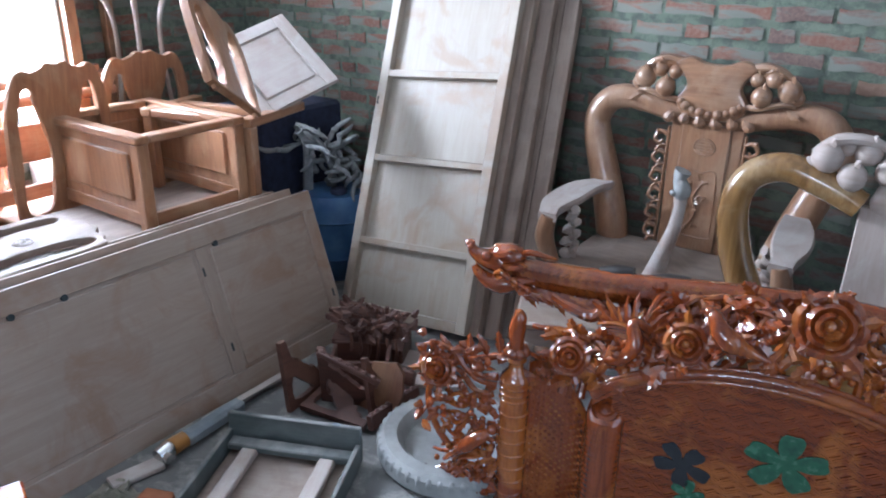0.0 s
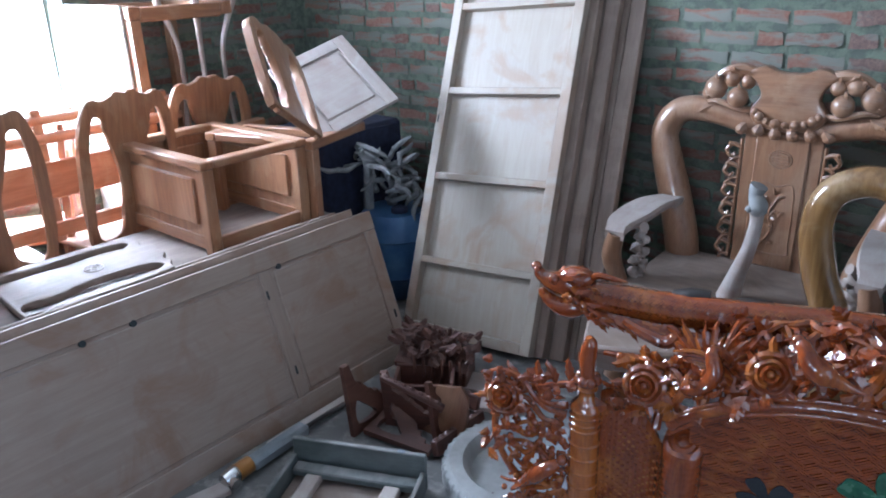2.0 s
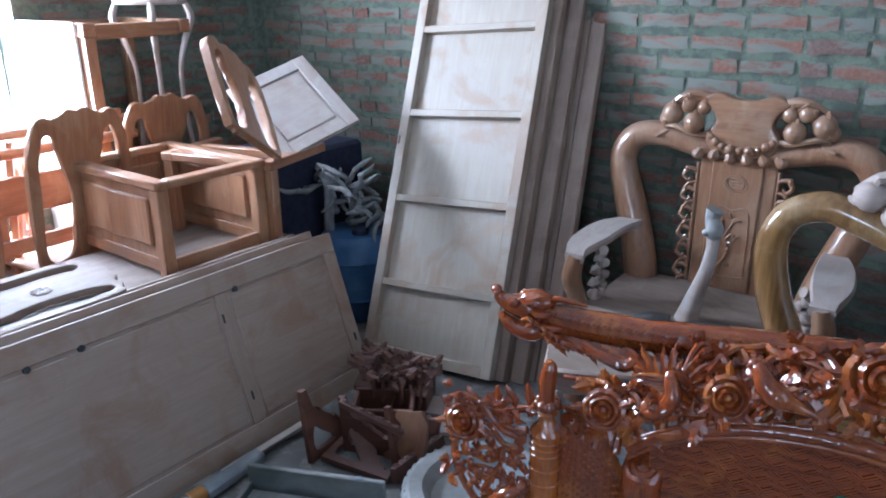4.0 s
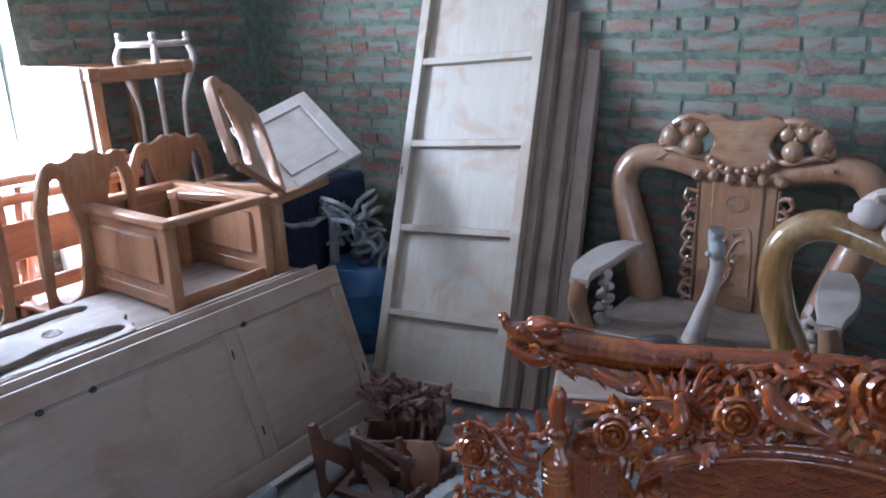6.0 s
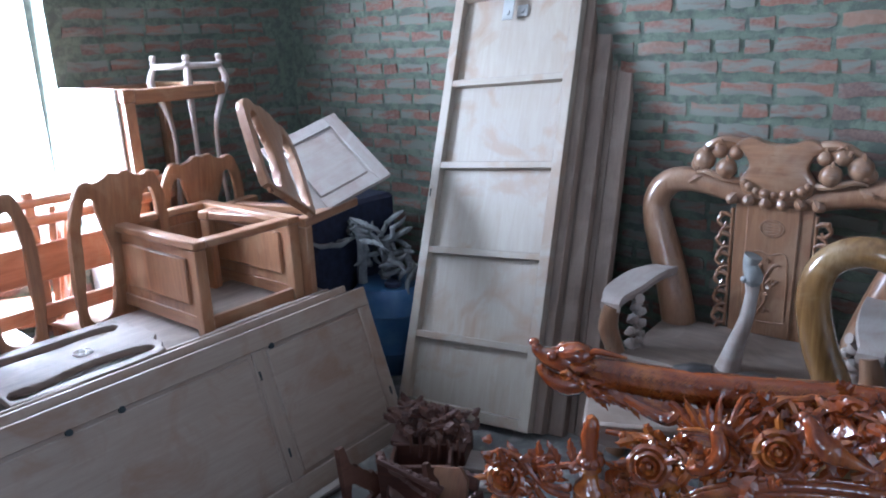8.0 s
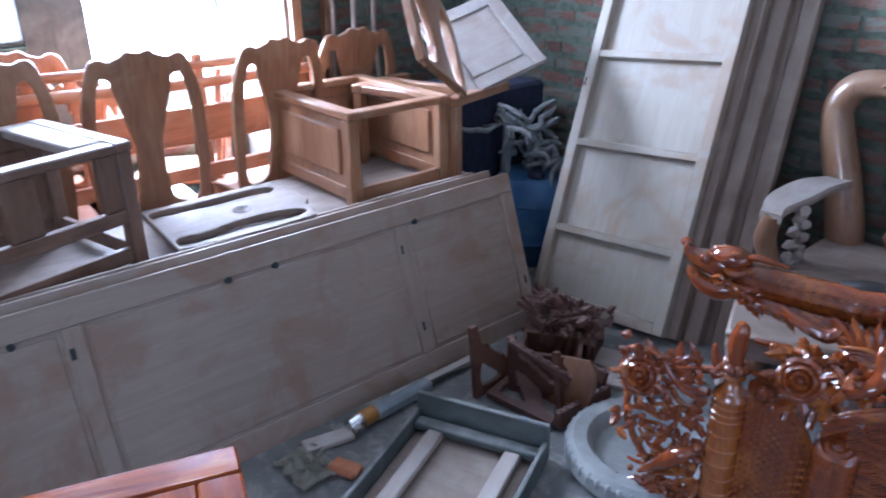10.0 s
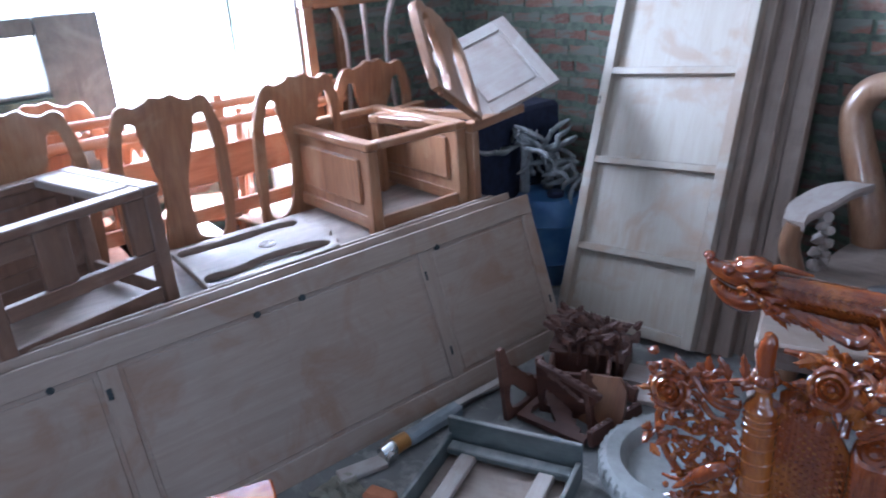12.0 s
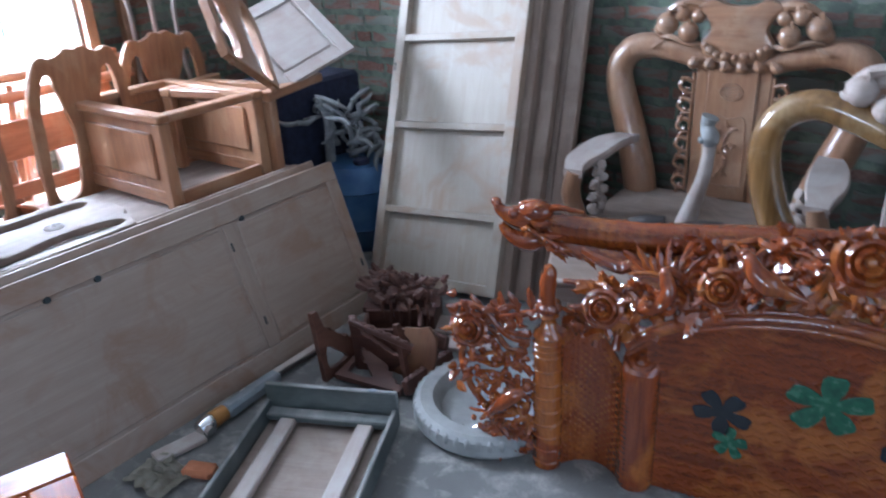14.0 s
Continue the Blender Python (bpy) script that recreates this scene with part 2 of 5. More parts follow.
def wood(kind, axis="z"):
    """A planed wood: grain along one axis, larger stains, settled dust, fine relief."""
    if (kind, axis) in made_wood:
        return made_wood[kind, axis]
    light, dark, stain, rough, coat, dust = WOODS[kind]
    mt, nt, p = start_mat(kind + "_wood_" + axis)
    raw, vec = coords(nt, STRETCH[axis])
    grain = noise_at(nt, vec, 26.0, 6.0, 0.6, 1.2)
    fine = noise_at(nt, vec, 160.0, 3.0, 0.6)
    blot = noise_at(nt, raw, 3.6, 4.0, 0.6, 0.9)
    col = ramp(nt, grain, [(0.32, dark), (0.66, light)])
    col = mix(nt, ramp(nt, blot, [(0.50, (0, 0, 0)), (0.64, (0.85, 0.85, 0.85))]), col, stain)
    col = mix(nt, ramp(nt, fine, [(0.35, (0.30, 0.30, 0.30)), (0.55, (0, 0, 0))]), col, dark)
    rg = maths(nt, 'MULTIPLY_ADD', fine, 0.2)
    rg.node.inputs[2].default_value = rough - 0.1
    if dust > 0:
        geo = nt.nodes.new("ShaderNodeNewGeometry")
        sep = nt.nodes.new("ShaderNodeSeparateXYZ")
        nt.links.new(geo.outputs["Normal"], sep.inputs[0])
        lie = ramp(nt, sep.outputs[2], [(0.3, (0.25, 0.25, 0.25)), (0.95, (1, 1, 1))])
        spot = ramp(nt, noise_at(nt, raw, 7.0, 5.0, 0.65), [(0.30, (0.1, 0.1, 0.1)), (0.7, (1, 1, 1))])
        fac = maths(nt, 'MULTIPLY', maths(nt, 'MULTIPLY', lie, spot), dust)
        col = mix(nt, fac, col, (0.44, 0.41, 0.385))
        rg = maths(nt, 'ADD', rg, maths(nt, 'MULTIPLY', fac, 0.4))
    nt.links.new(col, p.inputs["Base Color"])
    nt.links.new(rg, p.inputs["Roughness"])
    p.inputs["Coat Weight"].default_value = coat
    p.inputs["Coat Roughness"].default_value = 0.04
    if kind in ("tabletop", "lacquer"):
        p.inputs["Specular IOR Level"].default_value = 0.22 if kind == "tabletop" else 0.4
    if kind == "lacquer":
        # gouge marks under the varnish
        cut = maths(nt, 'MULTIPLY', noise_at(nt, raw, 55.0, 1.0, 0.5, 0.6), 2.2)
        bump(nt, p, maths(nt, 'ADD', cut, maths(nt, 'MULTIPLY', grain, 0.15)), 0.28, 0.0035)
        nt.links.new(p.inputs["Normal"].links[0].from_socket, p.inputs["Coat Normal"])
    else:
        bump(nt, p, maths(nt, 'ADD', fine, grain), 0.25 if coat < 0.9 else 0.08, 0.0012)
    made_wood[kind, axis] = mt
    return mt


def plain(name, a, b, rough=0.5, metal=0.0, scale=9.0, relief=0.2, coat=0.0, trans=0.0):
    mt, nt, p = start_mat(name)
    raw, vec = coords(nt)
    big = noise_at(nt, raw, scale, 5.0, 0.6)
    fine = noise_at(nt, raw, scale * 14, 3.0, 0.6)
    col = ramp(nt, big, [(0.3, a), (0.7, b)])
    nt.links.new(col, p.inputs["Base Color"])
    rg = maths(nt, 'MULTIPLY_ADD', big, 0.25)
    rg.node.inputs[2].default_value = rough - 0.12
    nt.links.new(rg, p.inputs["Roughness"])
    p.inputs["Metallic"].default_value = metal
    p.inputs["Coat Weight"].default_value = coat
    p.inputs["Transmission Weight"].default_value = trans
    bump(nt, p, maths(nt, 'ADD', fine, big), relief, 0.002)
    return mt


def brick_mat():
    mt, nt, p = start_mat("fired_brick")
    raw, vec = coords(nt)
    tc = nt.nodes.new("ShaderNodeTexCoord")
    oi = nt.nodes.new("ShaderNodeObjectInfo")
    col = ramp(nt, oi.outputs["Random"], [(0.0, (0.13, 0.06, 0.042)), (0.35, (0.19, 0.088, 0.058)), (0.6, (0.15, 0.082, 0.062)), (0.8, (0.10, 0.068, 0.06)), (1.0, (0.22, 0.13, 0.085))])
    fine = noise_at(nt, raw, 60.0, 5.0, 0.65)
    col = mix(nt, ramp(nt, fine, [(0.4, (0, 0, 0)), (0.75, (0.6, 0.6, 0.6))]), col, (0.27, 0.18, 0.135))
    mp = nt.nodes.new("ShaderNodeMapping")
    mp.inputs["Rotation"].default_value = (0, radians(35), 0)
    mp.inputs["Scale"].default_value = (2.5, 9, 11)
    nt.links.new(raw, mp.inputs["Vector"])
    smear = noise_at(nt, mp.outputs[0], 1.6, 5.0, 0.6, 0.5)
    col = mix(nt, ramp(nt, smear, [(0.455, (0, 0, 0)), (0.56, (0.9, 0.9, 0.9))]), col, (0.155, 0.168, 0.14))
    nt.links.new(col, p.inputs["Base Color"])
    p.inputs["Roughness"].default_value = 0.9
    bump(nt, p, maths(nt, 'ADD', fine, smear), 0.6, 0.004)
    return mt


def mortar_mat():
    mt, nt, p = start_mat("cement_mortar")
    raw, vec = coords(nt, vary=False)
    big = noise_at(nt, raw, 2.2, 5.0, 0.6)
    mid = noise_at(nt, raw, 18.0, 6.0, 0.7)
    fine = noise_at(nt, raw, 110.0, 4.0, 0.7)
    col = ramp(nt, big, [(0.3, (0.118, 0.148, 0.108)), (0.7, (0.19, 0.222, 0.162))])
    col = mix(nt, ramp(nt, mid, [(0.42, (0.7, 0.7, 0.7)), (0.56, (0, 0, 0))]), col, (0.075, 0.088, 0.075))
    nt.links.new(col, p.inputs["Base Color"])
    p.inputs["Roughness"].default_value = 0.95
    bump(nt, p, maths(nt, 'ADD', mid, fine), 1.0, 0.011)
    return mt


def floor_mat():
    mt, nt, p = start_mat("dusty_concrete")
    raw, vec = coords(nt, vary=False)
    big = noise_at(nt, raw, 1.7, 5.0, 0.6)
    mid = noise_at(nt, raw, 9.0, 6.0, 0.65, 0.4)
    fine = noise_at(nt, raw, 130.0, 4.0, 0.7)
    col = ramp(nt, big, [(0.3, (0.095, 0.093, 0.088)), (0.7, (0.18, 0.176, 0.166))])
    col = mix(nt, ramp(nt, mid, [(0.5, (0, 0, 0)), (0.68, (0.8, 0.8, 0.8))]), col, (0.33, 0.315, 0.285))
    col = mix(nt, ramp(nt, fine, [(0.35, (0.5, 0.5, 0.5)), (0.5, (0, 0, 0))]), col, (0.13, 0.115, 0.10))
    nt.links.new(col, p.inputs["Base Color"])
    p.inputs["Roughness"].default_value = 0.82
    bump(nt, p, maths(nt, 'ADD', mid, fine), 0.45, 0.004)
    return mt


M_BRICK, M_MORTAR, M_FLOOR = brick_mat(), mortar_mat(), floor_mat()
M_PLASTER = plain("grey_plaster", (0.36, 0.36, 0.35), (0.46, 0.455, 0.44), 0.9, scale=2.5)
M_HOLE = plain("dark_hole", (0.012, 0.02, 0.022), (0.03, 0.035, 0.035), 0.8)
M_STEEL = plain("worn_steel", (0.30, 0.30, 0.30), (0.45, 0.45, 0.44), 0.35, 1.0)
M_CHROME = plain("bright_steel", (0.62, 0.62, 0.62), (0.75, 0.74, 0.72), 0.2, 1.0)
M_GREY = plain("grey_paint", (0.13, 0.15, 0.165), (0.24, 0.26, 0.275), 0.5)
M_AMBER = plain("orange_plastic", (0.22, 0.095, 0.018), (0.34, 0.15, 0.03), 0.4)
M_BLUE = plain("blue_plastic", (0.03, 0.085, 0.20), (0.075, 0.15, 0.27), 0.45)
M_NAVY = plain("dark_blue_cloth", (0.012, 0.014, 0.03), (0.03, 0.035, 0.07), 0.9, scale=25)
M_WHITE = plain("milky_plastic", (0.31, 0.27, 0.20), (0.40, 0.37, 0.30), 0.4, scale=5)
M_PAPER = plain("white_paper", (0.68, 0.68, 0.66), (0.80, 0.80, 0.78), 0.8)
M_ASH = plain("grey_dry_wood", (0.10, 0.10, 0.10), (0.27, 0.27, 0.265), 0.75, scale=14, relief=0.5)
M_IVORY = plain("pale_paint_and_glare", (0.52, 0.52, 0.50), (0.68, 0.67, 0.65), 0.55)
M_RAG = plain("dusty_rag", (0.24, 0.22, 0.17), (0.40, 0.37, 0.30), 0.95, scale=20, relief=0.8)
M_CLAY = plain("orange_clay", (0.34, 0.12, 0.055), (0.45, 0.18, 0.09), 0.9, scale=20)
M_GREEN = plain("green_inlay", (0.008, 0.055, 0.03), (0.03, 0.13, 0.065), 0.25, scale=30, relief=0.3, coat=0.8)
M_BLACK = plain("black_inlay", (0.004, 0.006, 0.010), (0.012, 0.016, 0.022), 0.22, scale=30, relief=0.3, coat=0.8)
M_SOOT = plain("black_stain", (0.012, 0.010, 0.010), (0.03, 0.022, 0.018), 0.4, coat=0.15)
M_EARTH = plain("yard_earth", (0.50, 0.44, 0.38), (0.62, 0.56, 0.50), 0.95, scale=3)
M_STONE = plain("grey_turned_wood", (0.20, 0.20, 0.195), (0.31, 0.31, 0.30), 0.75, scale=12, relief=0.5)

# ---- the room ----
W, N, E, S, TOP = -4.0, 3.57, 2.6, -2.6, 3.2


def slab(name, boxes, mat, label, category):
    bm = B()
    for b in boxes:
        bx(bm, *b, bev=0)
    return solid(name, bm, mat, Matrix(), label, category, kind="structure")


def ground_sheet(name, x0, x1, y0, y1, z, mat, label, category, step, rough):
    bm = B()
    nx, ny = int((x1 - x0) / step), int((y1 - y0) / step)
    grid = [[bm.verts.new((x0 + (x1 - x0) * i / nx, y0 + (y1 - y0) * j / ny,
                           z + rough * noise.noise((i * step * 3, j * step * 3, 0)))) for j in range(ny + 1)] for i in range(nx + 1)]
    for i in range(nx):
        for j in range(ny):
            bm.faces.new((grid[i][j], grid[i + 1][j], grid[i + 1][j + 1], grid[i][j + 1]))
    return solid(name, bm, mat, Matrix(), label, category, kind="structure", sharp=80)


ground_sheet("floor", W - 0.3, E + 0.3, S - 0.3, N + 0.3, -0.004, M_FLOOR, "dusty grey concrete workshop floor", "floor", 0.06, 0.003)
slab("ground", [(-400, 400, -400, 400, -0.30, -0.12)], M_EARTH, "bare brown earth of the yard outside", "ground")
slab("ceiling", [(W - 0.22, E + 0.2, S - 0.2, N + 0.22, TOP, TOP + 0.12)], M_PLASTER, "plain grey concrete workshop ceiling", "ceiling")
# emissive sheet added to burn out the view through the openings
M_GLARE = bpy.data.materials.new("glowing_backdrop")
M_GLARE.use_nodes = True
gl = M_GLARE.node_tree.nodes["Principled BSDF"]
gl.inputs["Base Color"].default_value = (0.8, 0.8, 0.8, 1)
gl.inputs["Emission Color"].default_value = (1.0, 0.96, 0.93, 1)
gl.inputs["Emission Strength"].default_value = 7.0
slab("backdrop", [(-9.2, -9.0, -8, 12, -0.12, 7)], M_GLARE, "glowing white sheet added as blown-out daylight outside the openings", "backdrop")
wall_north = slab("wall_north", [(W - 0.22, E + 0.2, N, N + 0.22, -0.12, TOP)], M_MORTAR, "unplastered red brick wall with grey-green mortar", "wall")
OPEN = [(0.62, 0.97), (0.97, 2.0)]
SILLS, HEAD = (1.19, 0.78), 2.5
wall_west = slab("wall_west", [(W - 0.22, W, S, OPEN[0][0], -0.12, TOP), 
                               (W - 0.22, W, OPEN[1][1], N, -0.12, TOP)]
                 + [(W - 0.22, W, a, b, -0.12, sill) for (a, b), sill in zip(OPEN, SILLS)] + [(W - 0.22, W, a, b, HEAD, TOP) for a, b in OPEN],
                 M_MORTAR, "dark unplastered brick wall with a wide bright opening", "wall")
wf = thing("window_1", pose(W - 0.15, 0, 0), "dark weathered timber post and lintel in the bright opening", "window frame", kind="structure")
for nm, y0, y1, z0, z1 in (("post", 0.972, 1.265, 0.782, 1.56), ("lintel", 0.622, 0.970, 1.475, 1.56), ("sill", 0.622, 0.970, 1.192, 1.215)):
    bm = B()
    bx(bm, 0, 0.10, y0, y1, z0, z1, bev=0.006)
    part(nm, bm, wood("sage", "z"), wf)
slab("wall_east", [(E, E + 0.2, S, 0.0, -0.12, TOP), (E, E + 0.2, 2.0, N, -0.12, TOP), (E, E + 0.2, 0.0, 2.0, 2.6, TOP)], M_PLASTER,
     "plain plastered wall with a wide doorway", "wall")
slab("wall_south", [(W - 0.22, -0.3, S - 0.2, S, -0.12, TOP), (1.1, E + 0.2, S - 0.2, S, -0.12, TOP), (-0.3, 1.1, S - 0.2, S, -0.12, 1.0), (-0.3, 1.1, S - 0.2, S, 2.4, TOP)],
     M_PLASTER, "plain plastered wall with a window opening", "wall")

# ---- stacked frames and panels ----
def big_panel(m, length, high, rails, label, holes=()):
    """A framed wooden wall panel: four outer members, cross rails and recessed fields."""
    t = thing("framed_panel", m, label, "wooden panel", "large panels leaning in a row")
    th, w = 0.036, 0.085
    for z0, z1 in ((0, w), (high - w, high)):
        bm = B()
        bx(bm, 0, length, 0, th, z0, z1)
        part("rail", bm, wood("pale", "x"), t)
    for x0, x1 in ((0, w * 0.8), (length - w * 0.8, length)):
        bm = B()
        bx(bm, x0, x1, 0.0015, th - 0.0015, w, high - w)
        part("stile", bm, wood("pale", "z"), t)
    edges = [w * 0.8] + [q for r in rails for q in (r - 0.03, r + 0.03)] + [length - w * 0.8]
    for r in rails:
        bm = B()
        bx(bm, r - 0.03, r + 0.03, 0.001, th - 0.001, w, high - w)
        part("stile", bm, wood("pale", "z"), t)
    for a, b in zip(edges[::2], edges[1::2]):
        bm = B()
        bx(bm, a, b, 0.009, th - 0.009, w, high - w, bev=0)
        bx(bm, a + 0.014, b - 0.014, 0.004, th - 0.004, w + 0.014, high - w - 0.014, bev=0.004)
        part("field", bm, wood("pale", "x"), t)
    for x, z, a, b in holes:
        bm = B()
        if a == b:
            tube(bm, [(x, -0.003, z), (x, 0.02, z)], [a], 10, 1)
        else:
            bx(bm, x - a, x + a, -0.003, 0.02, z - b, z + b, bev=0)
        part("mortise", bm, M_HOLE, t, "dark round mortise hole")
    return t


PZ = (-0.23, 0, 0.67)
big_panel(axes((-2.099, -0.22, 0), (-0.008, 1, 0), PZ), 2.69, 0.712, (0.80, 2.055),
          "large dusty framed panel of pale sanded wood leaning sideways",
          ((2.125, 0.625, 0.012, 0.012), (1.49, 0.622, 0.012, 0.012), (1.31, 0.62, 0.012, 0.012), (0.635, 0.62, 0.012, 0.012), (2.035, 0.53, 0.004, 0.018), (2.055, 0.2, 0.004, 0.018), (0.03, 0.47, 0.008, 0.02), (0.785, 0.545, 0.008, 0.018), (2.66, 0.22, 0.004, 0.018)))
big_panel(axes((-2.144, -0.30, 0), (-0.008, 1, 0), PZ), 2.70, 0.728, (0.9, 1.8), "dusty framed panel of pale wood behind another panel")
big_panel(axes((-2.189, -0.26, 0), (-0.008, 1, 0), PZ), 2.60, 0.722, (0.8, 1.7), "dusty framed panel of pale wood at the back of a row")


def tall_door(m, high, wide, label, kind, rails=(0.365, 0.79, 1.225, 1.655)):
    t = thing("wardrobe_frame", m, label, "wooden frame", "tall frames leaning on the brick wall")
    th, w = 0.055, 0.052
    for x0, x1 in ((0, w), (wide - w, wide)):
        bm = B()
        bx(bm, x0, x1, 0, th, 0, high)
        part("stile", bm, wood(kind, "z"), t)
    for z0, z1 in ((0.0, 0.05), (high - 0.06, high)):
        bm = B()
        bx(bm, w, wide - w, 0.002, th - 0.002, z0, z1)
        part("rail", bm, wood(kind, "x"), t)
    for r in rails:
        bm = B()
        bx(bm, w - 0.004, wide - w + 0.002, 0.004, th - 0.008, r - 0.017, r + 0.017)
        part("shelf_rail", bm, wood(kind, "x"), t)
    stops = [0.05] + [q for r in rails for q in (r - 0.017, r + 0.017)] + [high - 0.06]
    for a, b in zip(stops[::2], stops[1::2]):
        bm = B()
        bx(bm, w, wide - w, th - 0.012, th - 0.004, a, b, bev=0)
        part("panel", bm, wood(kind, "z"), t)
    return t


DX, DZ = (1, 0.06, 0), (-0.205, 0.855, 1.97)
td = tall_door(axes((-2.335, 2.63, 0), DX, DZ), 2.165, 0.725, "tall pale unfinished wooden frame with five panels", "door")
bm = B()
bx(bm, 0.30, 0.36, -0.006, 0.0, 1.965, 2.12)
bx(bm, 0.362, 0.42, 0.03, 0.036, 1.99, 2.05)
tube(bm, [(0.33, -0.004, 2.0), (0.33, -0.012, 2.0)], [0.014, 0.012], 12, 1)
tube(bm, [(0.395, 0.03, 2.02), (0.395, 0.022, 2.02)], [0.013, 0.010], 12, 1)
part("hinge", bm, M_STEEL, td, "grey metal hinge plate")
bm = B()
bx(bm, 0.012, 0.018, -0.003, 0.002, 1.06, 1.10, bev=0)
part("slot", bm, M_HOLE, td)
for dx, dy, hi, wd, lab in ((0.055, 0.062, 2.18, 0.70, "tall brown moulded board leaning behind a paler frame"),
                            (0.15, 0.124, 2.15, 0.68, "tall brown moulded board in the middle of a stack"),
                            (0.29, 0.186, 1.92, 0.64, "tall brown moulded board at the back of a stack")):
    m = axes((-2.325, 2.63, 0), DX, DZ)
    t = thing("tall_board", m @ pose(dx, dy, 0.0), lab, "wooden board", "tall frames leaning on the brick wall")
    for x0, x1 in ((0, wd - 0.075), (wd - 0.073, wd)):
        bm = B()
        bx(bm, x0, x1, 0 if x0 else 0.006, 0.055, 0, hi, bev=0.005)
        part("stile" if x0 else "panel", bm, wood("taupe", "z"), t)
    bm = B()
    bx(bm, wd - 0.086, wd - 0.0755, 0.002, 0.04, 0, hi, bev=0.003)
    part("moulding", bm, wood("taupe", "z"), t)


# ---- dining chairs ----
def chair_back_bm(wide=0.44, high=0.62, thick=0.024, slots=False):
    """The pierced back of a dining chair in the xz plane, standing on z = 0."""
    h = wide / 2
    half = [(h - 0.015, 0.0), (h, 0.12), (h + 0.004, 0.3), (h, 0.45), (h - 0.012, 0.53), (h - 0.05, high - 0.04),
            (h - 0.09, high - 0.018), (h - 0.125, high - 0.03), (0.07, high - 0.016), (0.042, high + 0.002), (0.0, high - 0.008)]
    right = spline([(x, z, 0) for x, z in half], 4)
    outline = [(p.x, p.y) for p in right] + [(-p.x, p.y) for p in right[-2::-1]]
    hole = [(h - 0.05, 0.05), (h - 0.046, 0.3), (h - 0.05, 0.45), (h - 0.078, high - 0.105), (h - 0.118, high - 0.105), (h - 0.128, high - 0.15),
            (0.075, 0.40), (0.055, 0.30), (0.06, 0.16), (0.085, 0.05)]
    if slots:
        hole = [(h - 0.035, 0.03), (h - 0.042, 0.2), (h - 0.036, high - 0.15), (h - 0.055, high - 0.07), (h - 0.095, high - 0.07), (h - 0.125, high - 0.14), (h - 0.135, 0.28),
                (h - 0.105, 0.14), (h - 0.11, 0.03)]
    hole = curve2(hole, 4)
    bm = B()
    plate(bm, outline, [hole, [(-x, z) for x, z in hole[::-1]]], thick, pose(0, -thick / 2, 0), 0.006)
    return bm


def dining_chair(m, label, kind="chair", seat_z=0.46, back=0.66):
    """Faces -y; its back stands at y = 0."""
    t = thing("dining_chair", m, label, "chair", "dining chairs packed behind the panels")
    part("backrest", chair_back_bm(0.48, back, 0.028), wood(kind, "z"), t, m=pose(0, 0, seat_z + 0.02, -6, 0, 0))
    for x in (-0.195, 0.195):
        bm = B()
        tube(bm, [(x, 0.0, seat_z + 0.05), (x, 0.0, seat_z * 0.5), (x, 0.05, 0)], [0.022, 0.02, 0.018], 8, 3)
        part("leg", bm, wood(kind, "z"), t)
        bm = B()
        tube(bm, [(x, -0.40, seat_z - 0.02), (x, -0.41, seat_z * 0.5), (x * 1.03, -0.40, 0)], [0.026, 0.02, 0.017], 8, 3)
        part("leg", bm, wood(kind, "z"), t)
    bm = B()
    bx(bm, -0.22, 0.22, -0.43, 0.0, seat_z - 0.005, seat_z + 0.02, bev=0.008)
    part("seat", bm, wood(kind, "y"), t)
    for y in (-0.41, -0.03):
        bm = B()
        bx(bm, -0.18, 0.18, y - 0.011, y + 0.011, seat_z - 0.075, seat_z - 0.006)
        part("apron", bm, wood(kind, "x"), t)
    bm = B()
    bx(bm, -0.19, 0.19, -0.22, -0.195, 0.16, 0.19)
    part("stretcher", bm, wood(kind, "x"), t)
    return t


bm = B()
for i, (x0, x1) in enumerate(((-3.98, -3.66), (-3.64, -3.34), (-3.32, -3.04))):
    bx(bm, x0, x1, 0.1, 3.0, 0, 0.09 - 0.004 * i)
solid("floor_planks", bm, wood("dusty", "y"), Matrix(), "thick dusty planks lying on the floor under chairs", "planks")
# backs towards the middle of the room, seats towards the bright openings
for x, y, yaw, top in ((-3.18, 1.775, 84, 0.68), (-3.36, 2.32, 90, 0.66), (-3.17, 1.17, 92, 0.69), (-3.24, 0.63, 95, 0.71)):
    dining_chair(pose(x, y, 0.09, 0, 0, -yaw), "reddish brown carved dining chair with pierced splat back", back=top)
for x, y, yaw, z in ((-3.62, 1.08, 40, 0.5), (-3.62, 1.68, -30, 0.5), (-3.56, 0.80, -97, 0.68)):
    dining_chair(pose(x, y, 0.09, 0, 0, yaw), "orange unfinished dining chair beside a bright opening", kind="orange", seat_z=0.46, back=z)
bb = thing("bench_back", pose(-3.40, 0, 0.575), "orange unfinished slatted bench back standing on chair seats", "bench back")
for y in (0.72, 1.52, 2.12):
    bm = B()
    bx(bm, -0.02, 0.02, y - 0.022, y + 0.022, 0, 0.60, bev=0.006)
    part("post", bm, wood("orange", "z"), bb)
for z, r in ((0.475, 0.026), (0.555, 0.022)):
    bm = B()
    tube(bm, [(0.012, 0.62, z + 0.02), (0.016, 1.0, z + 0.012), (0.008, 1.5, z - 0.004), (0.012, 2.2, z)], [r * 0.9, r, r, r * 0.9], 10, 5)
    part("round_rail", bm, wood("orange", "y"), bb)
